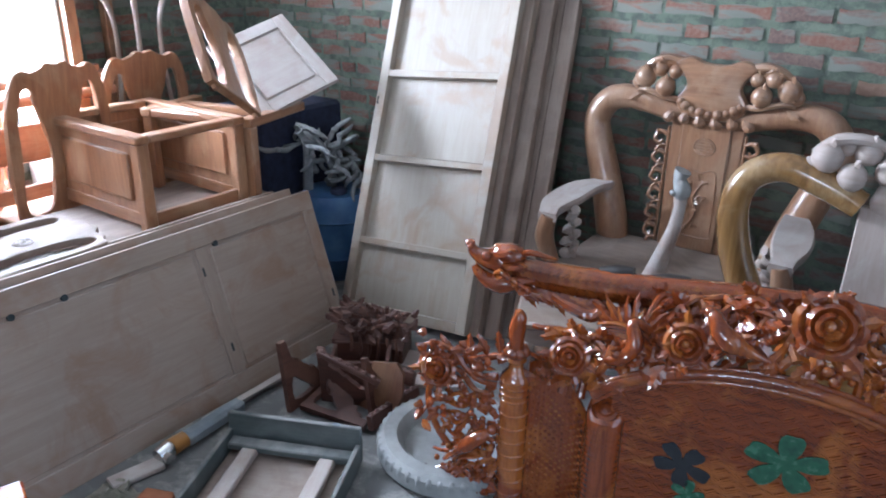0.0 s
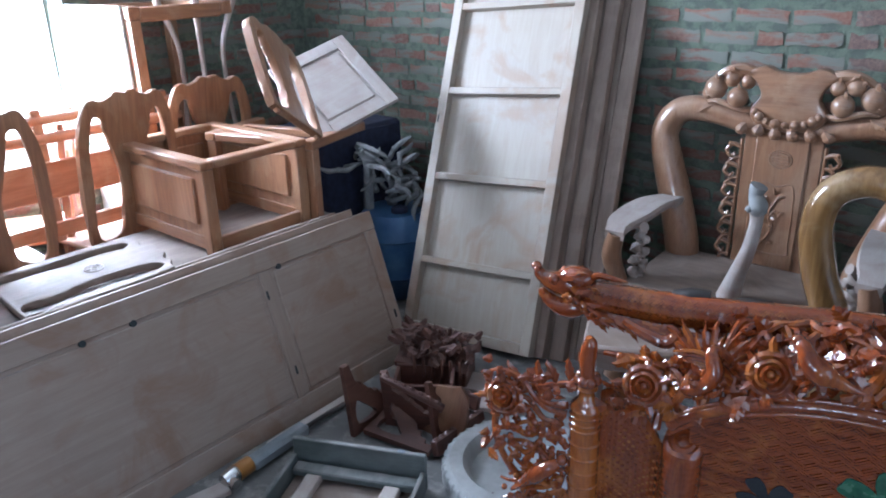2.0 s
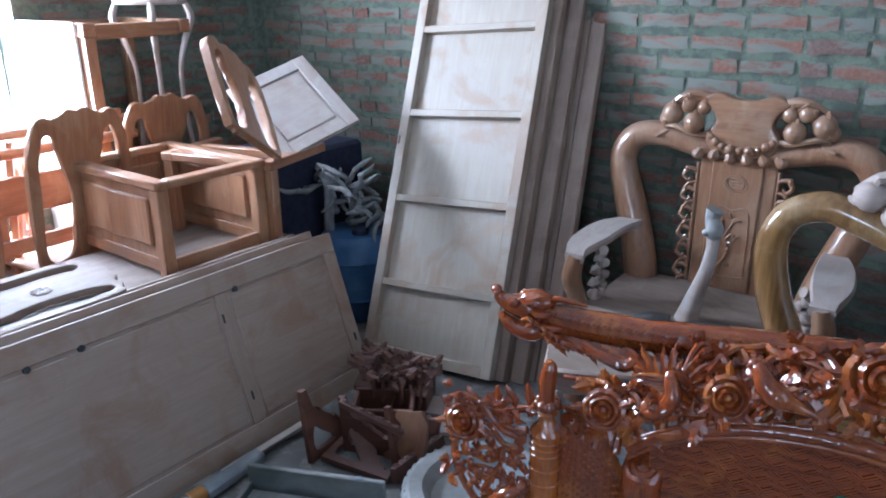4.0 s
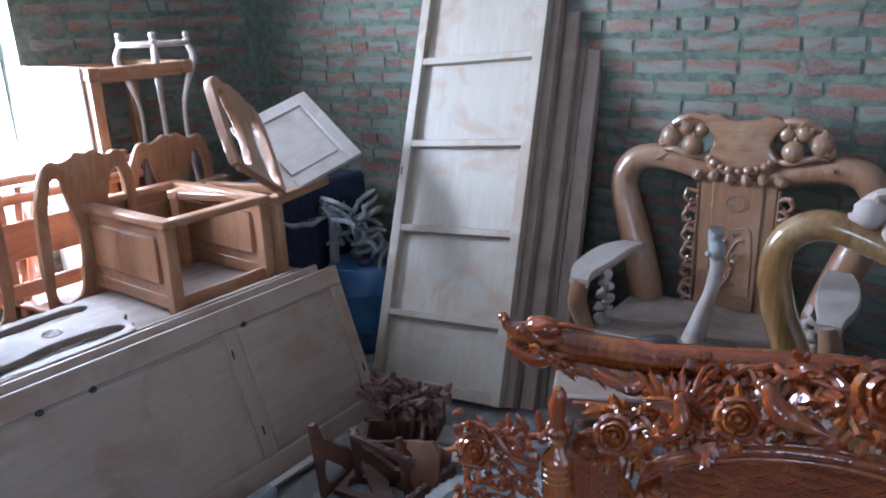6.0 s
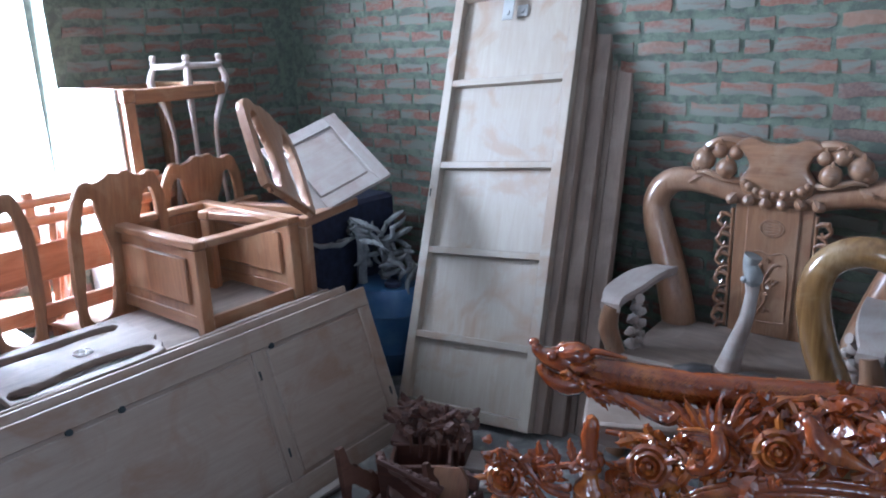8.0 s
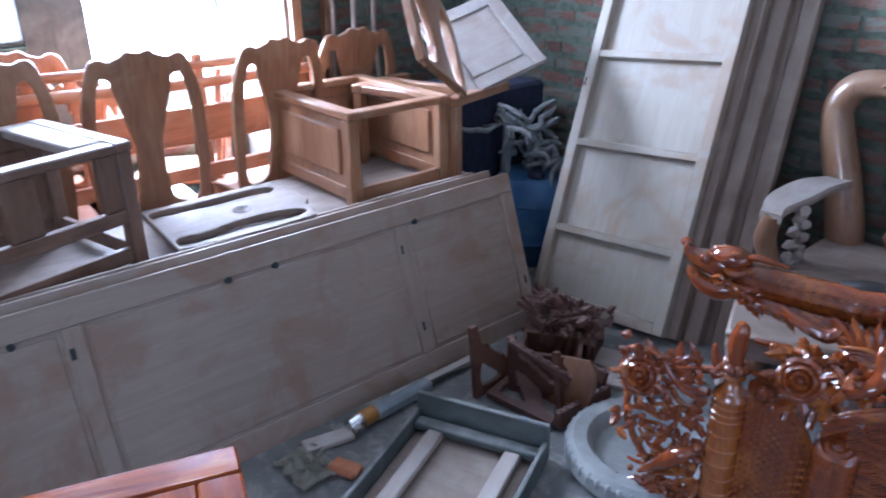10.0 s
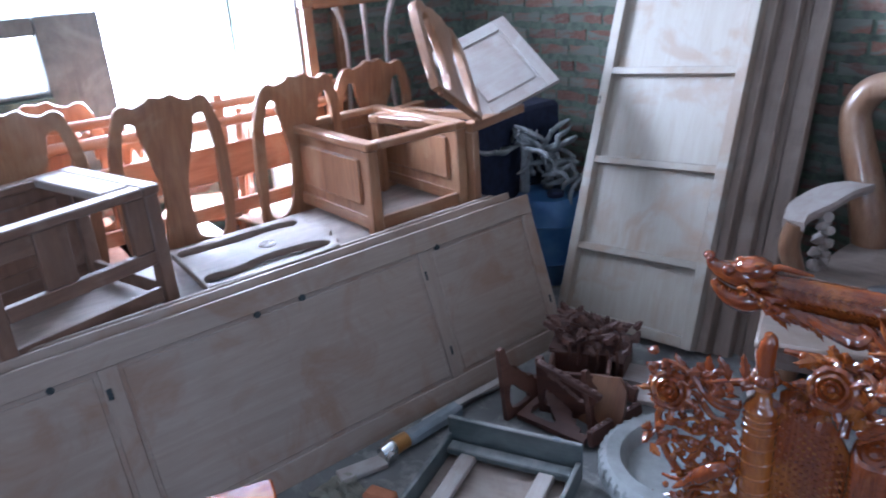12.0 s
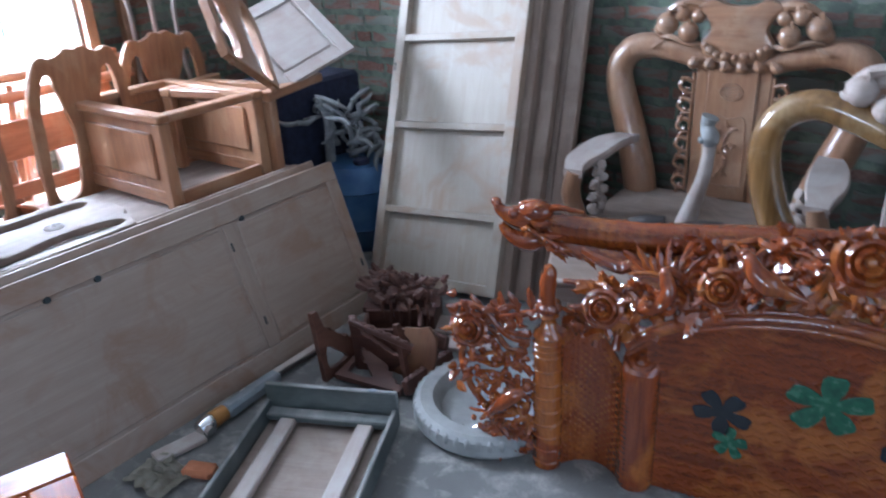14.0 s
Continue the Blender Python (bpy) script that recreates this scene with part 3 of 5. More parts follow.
for z0, z1 in ((0.205, 0.375), (0.03, 0.10)):
    bm = B()
    bx(bm, 0.021, 0.042, 0.66, 2.16, z0, z1, bev=0.006)
    part("wide_rail", bm, wood("orange", "y"), bb)

# boards stacked behind the leaning panels, the base of the heap
st = thing("board_stack", pose(-2.80, 1.05, 0), "stack of dusty wide boards behind the leaning panels", "board stack")
for i in range(12):
    bm = B()
    bx(bm, -0.30 + 0.012 * math.sin(i * 2.3), 0.29 + 0.012 * math.cos(i * 1.7), -1.42 + 0.02 * math.sin(i), 1.42 + 0.03 * math.cos(i * 3.1), 0.0515 * i, 0.0515 * i + 0.049)
    part("board", bm, wood("worn", "y"), st)


def box_frame(m, sx, sy, high, label, panels=(), kind="raw", mid_post=False, shelf=True):
    """A seat or cabinet carcass: posts, top frame, lower rails, with panels in the sides named."""
    t = thing("cabinet_carcass", m, label, "wooden carcass", "unfinished carcasses stacked on boards")
    w = 0.052
    for x in (0, sx - w):
        for y in (0, sy - w):
            bm = B()
            bx(bm, x, x + w, y, y + w, 0, high - 0.034, bev=0.005)
            part("post", bm, wood(kind, "z"), t)
    for y in (-0.006, sy - w - 0.004):
        bm = B()
        bx(bm, -0.006, sx + 0.006, y, y + w + 0.01, high - 0.034, high, bev=0.006)
        part("top_rail", bm, wood(kind, "x"), t)
    for x in (-0.006, sx - w - 0.004):
        bm = B()
        bx(bm, x, x + w + 0.01, w + 0.004, sy - w - 0.004, high - 0.033, high - 0.001, bev=0.006)
        part("top_rail", bm, wood(kind, "y"), t)
    for y in (0.012, sy - 0.035):
        bm = B()
        bx(bm, w, sx - w, y, y + 0.022, 0.02, 0.075)
        part("lower_rail", bm, wood(kind, "x"), t)
    for x in (0.012, sx - 0.035):
        bm = B()
        bx(bm, x, x + 0.022, w, sy - w, 0.02, 0.075)
        part("lower_rail", bm, wood(kind, "y"), t)
    if shelf:
        bm = B()
        bx(bm, 0.035, sx - 0.035, 0.035, sy - 0.035, 0.05, 0.066)
        part("shelf", bm, wood(kind, "x"), t)
    z0, z1 = 0.075, high - 0.036
    for side in panels:
        bm = B()
        if side == "y0" or side == "y1":
            y = 0.016 if side == "y0" else sy - 0.034
            bx(bm, w, sx - w, y + 0.004, y + 0.014, z0, z1, bev=0)
            bx(bm, w + 0.045, sx - w - 0.045, y - 0.008, y + 0.022, z0 + 0.045, z1 - 0.045, bev=0.007)
        else:
            x = 0.016 if side == "x0" else sx - 0.034
            bx(bm, x + 0.004, x + 0.014, w, sy - w, z0, z1, bev=0)
            bx(bm, x - 0.008, x + 0.022, w + 0.045, sy - w - 0.045, z0 + 0.045, z1 - 0.045, bev=0.007)
        part("side_panel", bm, wood(kind, "z"), t)
    if mid_post:
        for y0, y1 in ((0.30, 0.47), (0.80, 1.0 - w / sy)):
            bm = B()
            bx(bm, sx - 0.032, sx - 0.006, sy * y0, sy * y1 - 0.001, 0.215, high - 0.036)
            part("mid_board", bm, wood(kind, "z"), t)
        bm = B()
        bx(bm, sx - 0.03, sx - 0.009, w, sy * 0.30 - 0.001, high - 0.10, high - 0.036)
        part("apron", bm, wood(kind, "y"), t)
        bm = B()
        bx(bm, sx - 0.034, sx - 0.002, w, sy - w, 0.165, 0.213)
        part("cross_rail", bm, wood(kind, "y"), t)
        bm = B()
        bx(bm, 0.05, sx - 0.06, sy - 0.17, sy - 0.062, high - 0.03, high + 0.004, bev=0.006)
        part("seat_board", bm, wood("dusty", "x"), t, "pale dusty seat board")
    return t


box_frame(pose(-3.21, 1.75, 0.618), 0.68, 0.525, 0.40, "reddish unfinished wooden seat carcass with panelled sides", ("y0", "y1", "x0"), "chair", shelf=False)
box_frame(pose(-2.915, 0.19, 0.618, 0, 0, 15), 0.54, 0.61, 0.44, "dark brown wooden chair carcass with a dusty top frame", ("x0",), "walnut", True, False)

# an open frame whose long rail runs out towards the corner
of = thing("open_seat_frame", pose(-2.50, 2.29, 0.618, 0, 0, 15), "brown unfinished open seat frame with a long front rail", "wooden frame", "unfinished carcasses stacked on boards")
for x0, x1, y0, y1, z0, z1, nm, ax in ((-0.052, 0, 0, 0.05, 0, 0.345, "post", "z"), (-0.60, -0.55, 0, 0.05, 0, 0.345, "post", "z"), (-0.60, -0.55, 0.33, 0.38, 0, 0.345, "post", "z"),
                                       (-0.055, 0.006, -0.006, 0.45, 0.346, 0.388, "front_rail", "y"), (-0.604, -0.546, -0.006, 0.385, 0.346, 0.385, "back_rail", "y"),
                                       (-0.545, -0.056, -0.004, 0.05, 0.347, 0.384, "side_rail", "x"), (-0.545, -0.056, 0.20, 0.25, 0.347, 0.384, "side_rail", "x")):
    bm = B()
    bx(bm, x0, x1, y0, y1, z0, z1, bev=0.005)
    part(nm, bm, wood("chair", ax), of)

# a chair back lying flat on the boards, with a carved round medallion
fb = thing("loose_chair_back", axes((-2.665, 1.05, 0.668), (0.98, -0.05, -0.03), (0.05, 1, 0.02)), "pale dusty chair back with carved round medallion lying flat", "chair back")
part("board", chair_back_bm(0.44, 0.58, 0.03, True), wood("worn", "z"), fb, m=pose(0, 0, -0.05))
bm = B()
for r in (0.034, 0.024, 0.013):
    pts = [(r * math.cos(a * math.pi / 8), -0.017, 0.27 + r * math.sin(a * math.pi / 8)) for a in range(17)]
    tube(bm, pts, [0.0032], 5, 1)
for a in range(6):
    tube(bm, [(0.012 * math.cos(a), -0.017, 0.27 + 0.012 * math.sin(a)), (0.033 * math.cos(a + 0.6), -0.017, 0.27 + 0.033 * math.sin(a + 0.6))], [0.003], 5, 1)
part("medallion", bm, wood("dusty", "z"), fb, "carved round character medallion")

# the chair back and the square panel standing on the carcasses
lc = thing("leaning_chair_back", axes((-2.442, 2.171, 1.112), (-0.318, 0.805, -0.501), (-0.597, 0.24, 0.765)), "brown unfinished chair back leaning on a carcass", "chair back")
part("pierced_board", chair_back_bm(0.46, 0.62, 0.036), wood("chair", "z"), lc, m=Matrix.Diagonal((1, 1, 0.74, 1)))
for x in (-0.175, 0.175):
    bm = B()
    bx(bm, x - 0.012, x + 0.012, -0.008, 0.008, -0.02, 0.006, bev=0.002)
    part("tenon", bm, wood("chair", "z"), lc)
sq = thing("square_panel", axes((-2.966, 2.442, 1.26), (0.809, -0.031, -0.588), (0.27, 0.907, 0.323)), "square pale framed cabinet door propped on one corner", "cabinet door")
SW, SH = 0.477, 0.43
for a, b, c, d, ax in ((0, SW, 0, 0.065, "x"), (0, SW, SH - 0.065, SH, "x"), (0, 0.065, 0.0655, SH - 0.0655, "z"), (SW - 0.065, SW, 0.0655, SH - 0.0655, "z")):
    bm = B()
    bx(bm, a, b, 0, 0.024, c, d, bev=0.002)
    part("rail" if ax == "x" else "stile", bm, wood("dusty", ax), sq)
bm = B()
bx(bm, 0.0655, SW - 0.0655, 0.012, 0.02, 0.0655, SH - 0.0655, bev=0)
bx(bm, 0.078, SW - 0.078, 0.003, 0.021, 0.078, SH - 0.078, bev=0.005)
part("field", bm, wood("dusty", "z"), sq)

bm = B()
bx(bm, -3.36, -2.90, 2.68, 3.3, 0, 0.9, bev=0.02)
for v in bm.verts:
    v.co += Vector((0.02 * noise.noise(v.co * 5), 0.02 * noise.noise(v.co * 7), 0))
solid("covered_crate", bm, M_NAVY, Matrix(), "crate under a dark blue cloth behind carcasses", "crate")

# ---- tall plant stand with curved legs ----
ps = thing("plant_stand", pose(-3.62, 2.52, 0, 0, 0, 12), "tall pale wooden plant stand with curved legs", "plant stand")
bm = B()
ring = [(0.165 * math.cos(a * math.pi / 8), 0.165 * math.sin(a * math.pi / 8), 1.65) for a in range(17)]
tube(bm, ring, [0.014], 8, 1)
part("top_ring", bm, wood("dusty", "z"), ps)
for i in range(4):
    a = math.pi / 4 + i * math.pi / 2
    c, s_ = math.cos(a), math.sin(a)
    bm = B()
    tube(bm, [(q * c, q * s_, z) for q, z in ((0.165, 1.645), (0.19, 1.57), (0.15, 1.46), (0.11, 1.30), (0.12, 1.0), (0.17, 0.6), (0.22, 0.25), (0.27, 0.0))],
         [0.013, 0.02, 0.016, 0.012, 0.012, 0.013, 0.014, 0.018], 8, 4)
    part("leg", bm, wood("dusty", "z"), ps)
    bm = B()
    lathe(bm, [(0.016, 0), (0.02, 0.01), (0.012, 0.022), (0.018, 0.035), (0.016, 0.05), (0.006, 0.054)], 10, pose(0.165 * c, 0.165 * s_, 1.655))
    part("knob", bm, wood("dusty", "z"), ps)
bm = B()
lathe(bm, [(0.10, 0.80), (0.11, 0.805), (0.11, 0.82), (0.10, 0.825)], 16)
part("shelf", bm, wood("dusty", "z"), ps)

# ---- tall cabinet frame next to the opening ----
cf = thing("tall_cabinet", pose(-3.98, 2.02, 0, 0, 0, 2), "tall reddish open cabinet with a glare-white side panel", "cabinet")
for x in (0, 0.50):
    for y in (0, 0.52):
        if x and y:
            continue
        bm = B()
        bx(bm, x, x + 0.055, y, y + 0.055, 0, 1.50)
        part("post", bm, wood("chair", "z"), cf)
for y in (0.0, 0.52):
    bm = B()
    bx(bm, -0.004, 0.56, y - 0.004, y + 0.06, 1.50, 1.565, bev=0.006)
    part("top_rail", bm, wood("chair", "x"), cf)
for x in (0.0, 0.50):
    bm = B()
    bx(bm, x, x + 0.055, 0.062, 0.514, 1.49, 1.56, bev=0.006)
    part("top_rail", bm, wood("chair", "y"), cf)
bm = B()
bx(bm, -0.004, 0.505, -0.018, -0.005, 0.2, 1.568, bev=0.002)
bx(bm, 0.05, 0.44, -0.024, -0.016, 0.26, 1.47, bev=0.004)
# near-white colour puts the window's glare on this face
part("side_panel", bm, M_IVORY, cf, "side panel coloured near-white for window glare")

# ---- barrel, scraps, can, small cabinet, cups ----
bl = thing("plastic_barrel", pose(-2.70, 3.0, 0), "blue plastic barrel standing in the corner", "barrel")
bm = B()
lathe(bm, [(0.19, 0), (0.205, 0.02), (0.21, 0.12), (0.218, 0.13), (0.21, 0.15), (0.21, 0.33), (0.218, 0.34), (0.21, 0.36), (0.20, 0.43), (0.17, 0.47), (0.10, 0.48)], 28)
part("body", bm, M_BLUE, bl)
bm = B()
lathe(bm, [(0.045, 0.478), (0.045, 0.50), (0.04, 0.505)], 16, pose(0.08, -0.05, 0))
part("cap", bm, M_NAVY, bl)

rnd = random.Random(5)
for k, (x, y, z) in enumerate(((-2.74, 2.98, 0.66), (-2.80, 2.86, 0.78), (-2.62, 3.06, 0.60))):
    rt = thing("twisted_root", pose(x, y, z), "grey twisted dry wood scrap piled in the corner", "wood scrap", "twisted scraps in the corner")
    for i in range(11):
        bm = B()
        p = Vector((rnd.uniform(-0.05, 0.05), rnd.uniform(-0.05, 0.05), rnd.uniform(-0.05, 0.06)))
        pts = [p.copy()]
        way = Vector((rnd.uniform(-1, 1), rnd.uniform(-1, 1), rnd.uniform(-0.4, 0.4))).normalized()
        for j in range(4):
            p = p + way * 0.055
            way = (way + Vector((rnd.uniform(-1.1, 1.1), rnd.uniform(-1.1, 1.1), rnd.uniform(-0.7, 0.6)))).normalized()
            pts.append(p.copy())
        tube(bm, pts, [0.006, 0.015, 0.012, 0.014, 0.005], 8, 4)
        ball(bm, pts[2], 0.019, (1, 1, 0.8), 8)
        part("branch", bm, M_ASH, rt)
    bm = B()
    tube(bm, [(0, 0, 0.02), (0.02, 0.03, -0.06), (0.0, 0.04, -z + 0.48)], [0.02, 0.024, 0.03], 7, 4)
    part("trunk", bm, M_ASH, rt)

jc = thing("jerry_can", pose(-2.86, 0.10, 0.618, 0, 0, 75) @ Matrix.Diagonal((1.2, 1.1, 1.04, 1)), "yellowed milky plastic jerry can with a handle", "jerry can")
bm = B()
prof = curve2([(-0.125, 0.01), (0.125, 0.01), (0.13, 0.14), (0.125, 0.24), (0.06, 0.325), (-0.02, 0.335), (-0.055, 0.30), (-0.11, 0.29), (-0.13, 0.24), (-0.13, 0.1)], 4)
hole = curve2([(-0.01, 0.275), (0.05, 0.29), (0.075, 0.262), (0.03, 0.25)], 4)
plate(bm, prof, [hole], 0.17, pose(0, -0.085, 0), 0.022)
part("body", bm, M_WHITE, jc)
bm = B()
lathe(bm, [(0.03, 0.285), (0.03, 0.31), (0.038, 0.312), (0.038, 0.345), (0.034, 0.35)], 16, pose(-0.085, 0, 0))
part("cap", bm, M_IVORY, jc)

sc = thing("small_cabinet", pose(-2.93, -0.36, 0.618, 0, 0, 14), "small dark cabinet with a white framed top", "cabinet")
bm = B()
bx(bm, 0.01, 0.50, 0.01, 0.45, 0, 0.12, bev=0.004)
part("body", bm, wood("rust", "x"), sc)
bm = B()
bx(bm, 0, 0.51, 0, 0.46, 0.12, 0.142, bev=0.005)
part("top", bm, M_IVORY, sc)
for a, b, c, d in ((0.06, 0.45, 0.06, 0.066), (0.06, 0.45, 0.394, 0.40), (0.06, 0.066, 0.066, 0.394), (0.444, 0.45, 0.066, 0.394)):
    bm = B()
    bx(bm, a, b, c, d, 0.138, 0.1435, bev=0)
    part("groove", bm, wood("rust", "x"), sc, "dark groove line")
for x, y, tilt in ((-2.56, 0.24, 70), (-2.57, 0.30, 15)):
    cp = thing("paper_cup", pose(x, y, 0.655 if tilt > 20 else 0.62, tilt, 0, 40), "crumpled white paper cup on dusty boards", "paper cup", "paper cups on the boards")
    bm = B()
    lathe(bm, [(0.024, 0), (0.036, 0.085), (0.038, 0.088), (0.034, 0.083), (0.022, 0.004)], 14)
    part("cup", bm, M_PAPER, cp)


# ---- throne armchair ----
def peach(bm, c, r):
    ball(bm, c, r, (1, 0.9, 1.05), 10)
    leaf(bm, (c[0], c[1] - 0.3 * r, c[2] + 0.9 * r), (0.5, -0.6, 0.5), (0, -1, 0.3), 1.1 * r, 0.6 * r)


def throne(m, label):
    """A carved armchair; x across, faces -y, its back plane at y = 0."""
    t = thing("carved_armchair", m, label, "armchair")
    for s in (-1, 1):
        bm = B()
        tube(bm, [(s * q, y, z) for q, y, z in ((0.37, 0.0, 0.0), (0.36, 0.0, 0.25), (0.37, 0.0, 0.45), (0.43, 0.02, 0.68), (0.505, 0.04, 0.90), (0.515, 0.05, 1.0), (0.46, 0.055, 1.08), (0.36, 0.06, 1.10), (0.22, 0.055, 1.075), (0.10, 0.05, 1.04))],
             [0.062, 0.07, 0.078, 0.072, 0.062, 0.06, 0.056, 0.05, 0.045], 14, 6)
        part("arch_post", bm, wood("throne", "z"), t)
        bm = B()
        # armrest: a broad plank curling over at its tip
        pts = spline([(s * 0.42, -0.02, 0.70), (s * 0.45, -0.2, 0.715), (s * 0.47, -0.36, 0.70), (s * 0.475, -0.47, 0.69), (s * 0.47, -0.52, 0.66)], 5)
        rows = []
        n = len(pts)
        for i, p in enumerate(pts):
            w = 0.045 + 0.03 * math.sin(math.pi * min(1, i / n * 1.25))
            rows.append([bm.verts.new(p + Vector((dx, 0, dz))) for dx, dz in ((-w, 0), (-w * 0.9, 0.014), (w * 0.9, 0.014), (w, 0), (w * 0.9, -0.022), (-w * 0.9, -0.022))])
        for a, b in zip(rows, rows[1:]):
            for j in range(6):
                bm.faces.new((a[j], a[(j + 1) % 6], b[(j + 1) % 6], b[j]))
        bm.faces.new(rows[0][::-1])
        bm.faces.new(rows[-1])
        part("armrest", bm, wood("dusty", "y"), t, "dust-covered carved armrest")
        bm = B()
        tube(bm, [(s * 0.468, -0.50, 0.66), (s * 0.485, -0.50, 0.56), (s * 0.46, -0.47, 0.44), (s * 0.42, -0.46, 0.30), (s * 0.41, -0.48, 0.12), (s * 0.44, -0.52, 0.0)],
             [0.035, 0.042, 0.038, 0.04, 0.036, 0.05], 12, 5)
        part("front_leg", bm, wood("throne", "z"), t)
        bm = B()
        tube(bm, [(s * (0.40 + 0.018 * math.sin(i * 1.9)), -0.40 + 0.016 * math.cos(i * 2.3), 0.45 + i * 0.019) for i in range(13)],
             [0.012 if i % 2 else 0.027 + 0.006 * math.sin(i) for i in range(25)], 9, 4)
        part("arm_spindle", bm, wood("dusty", "z"), t, "dusty carved spindle under an armrest")
        bm = B()
        # scrollwork down the side of the splat
        tube(bm, [(s * 0.165, 0.02, 1.0), (s * 0.17, 0.02, 0.46)], [0.008], 6, 1)
        for i in range(6):
            z = 0.96 - i * 0.088
            tube(bm, [(s * 0.165, 0.02, z), (s * 0.20, 0.015, z + 0.012), (s * 0.222, 0.01, z - 0.018), (s * 0.20, 0.01, z - 0.04), (s * 0.186, 0.012, z - 0.024)], [0.009, 0.011, 0.009, 0.008, 0.006], 6, 4)
            tube(bm, [(s * 0.165, 0.02, z - 0.045), (s * 0.195, 0.015, z - 0.05), (s * 0.205, 0.012, z - 0.07), (s * 0.185, 0.012, z - 0.078)], [0.008, 0.009, 0.007, 0.005], 6, 4)
            ball(bm, (s * 0.21, 0.012, z + 0.012), 0.012, seg=6)
        part("scrollwork", bm, wood("throne", "z"), t)
        bm = B()
        for c, r in (((0.30, 0.02, 1.20), 0.048), ((0.20, 0.0, 1.17), 0.044), ((0.235, 0.02, 1.245), 0.036), ((0.33, 0.03, 1.175), 0.03), ((0.17, 0.02, 1.235), 0.03)):
            peach(bm, (s * c[0], c[1], c[2]), r)
        tube(bm, [(s * 0.13, 0.03, 1.27), (s * 0.2, 0.02, 1.285), (s * 0.27, 0.02, 1.27), (s * 0.33, 0.03, 1.215)], [0.02, 0.022, 0.016, 0.01], 8, 4)
        tube(bm, [(s * 0.14, 0.02, 1.12), (s * 0.2, 0.0, 1.125), (s * 0.28, 0.0, 1.15), (s * 0.33, 0.02, 1.14)], [0.014, 0.013, 0.012, 0.006], 7, 4)
        for i in range(5):
            leaf(bm, (s * (0.18 + 0.03 * i), 0.02, 1.255 - 0.008 * i * i), (s * 0.8, -0.2, 0.35 - 0.2 * i), (0, -1, 0.2), 0.075, 0.035)
        part("carved_fruit", bm, wood("throne", "x"), t)
    bm = B()
    out = [(-0.11, 1.06), (-0.15, 1.12), (-0.115, 1.18), (-0.13, 1.23), (-0.17, 1.275), (-0.11, 1.305), (-0.05, 1.285), (0, 1.28), (0.05, 1.285), (0.11, 1.305), (0.17, 1.275), (0.13, 1.23),
           (0.115, 1.18), (0.15, 1.12), (0.11, 1.06), (0, 1.045)]
    plate(bm, curve2(out, 4), [], 0.06, pose(0, 0, 0), 0.014)
    part("crest", bm, wood("throne", "x"), t)
    bm = B()
    rnd = random.Random(8)
    for i in range(9):
        a = -1.15 + 2.3 * i / 8
        ball(bm, (0.135 * math.sin(a), -0.008, 1.15 - 0.075 * math.cos(a)), 0.015 + 0.006 * (i % 2), (1, 0.8, 1), 8)
    for i in range(6):
        ball(bm, (-0.17 + 0.068 * i, 0.0, 1.04 - 0.008 * (i in (2, 3))), 0.026, (1, 0.8, 0.85), 8)
        leaf(bm, (-0.15 + 0.06 * i, -0.005, 1.07), (0.5 * (i - 2.5) / 2, -0.3, -0.8), (0, -1, 0), 0.05, 0.03)
    part("carved_border", bm, wood("throne", "x"), t)
    bm = B()
    bx(bm, -0.155, 0.155, 0.015, 0.04, 0.44, 1.05, bev=0.004)
    bx(bm, -0.105, 0.105, 0.006, 0.03, 0.45, 1.03, bev=0.006)
    part("splat", bm, wood("throne", "z"), t)
    bm = B()
    for r in (0.046, 0.034):
        tube(bm, [(r * math.cos(a * math.pi / 8), 0.005, 0.93 + r * 0.8 * math.sin(a * math.pi / 8)) for a in range(17)], [0.0035], 5, 1)
    for i in range(5):
        tube(bm, [(-0.03, 0.005, 0.905 + 0.012 * i), (0.03, 0.005, 0.905 + 0.012 * i)], [0.0028], 5, 1)
    frame_pts = curve2([(-0.07, 0.52), (0.07, 0.52), (0.078, 0.56), (0.072, 0.78), (0.05, 0.83), (0.0, 0.815), (-0.05, 0.83), (-0.072, 0.78), (-0.078, 0.56)], 3)
    tube(bm, [(x, 0.005, z) for x, z in frame_pts + frame_pts[:1]], [0.0035], 5, 1)
    rnd = random.Random(12)
    tube(bm, [(-0.04, 0.004, 0.55), (0.0, 0.002, 0.62), (-0.015, 0.002, 0.7), (0.02, 0.004, 0.78)], [0.008, 0.006, 0.005, 0.003], 6, 4)
    for i in range(22):
        leaf(bm, (rnd.uniform(-0.045, 0.045), 0.004, rnd.uniform(0.55, 0.79)), (rnd.uniform(-1, 1), -0.15, rnd.uniform(-1, 1)), (0, -1, 0), 0.034, 0.016)
    part("relief", bm, wood("throne", "z"), t, "carved relief of characters and foliage")
    bm = B()
    bx(bm, -0.44, 0.44, -0.50, 0.04, 0.405, 0.45, bev=0.012)
    part("seat", bm, wood("worn", "x"), t, "dusty seat board")
    bm = B()
    bx(bm, -0.40, 0.40, -0.49, -0.455, 0.30, 0.404, bev=0.01)
    part("apron", bm, wood("throne", "x"), t)
    return t


throne(pose(-0.85, 3.38, 0, 0, 0, 1), "unfinished carved hardwood armchair with peach crest and dusty arms")

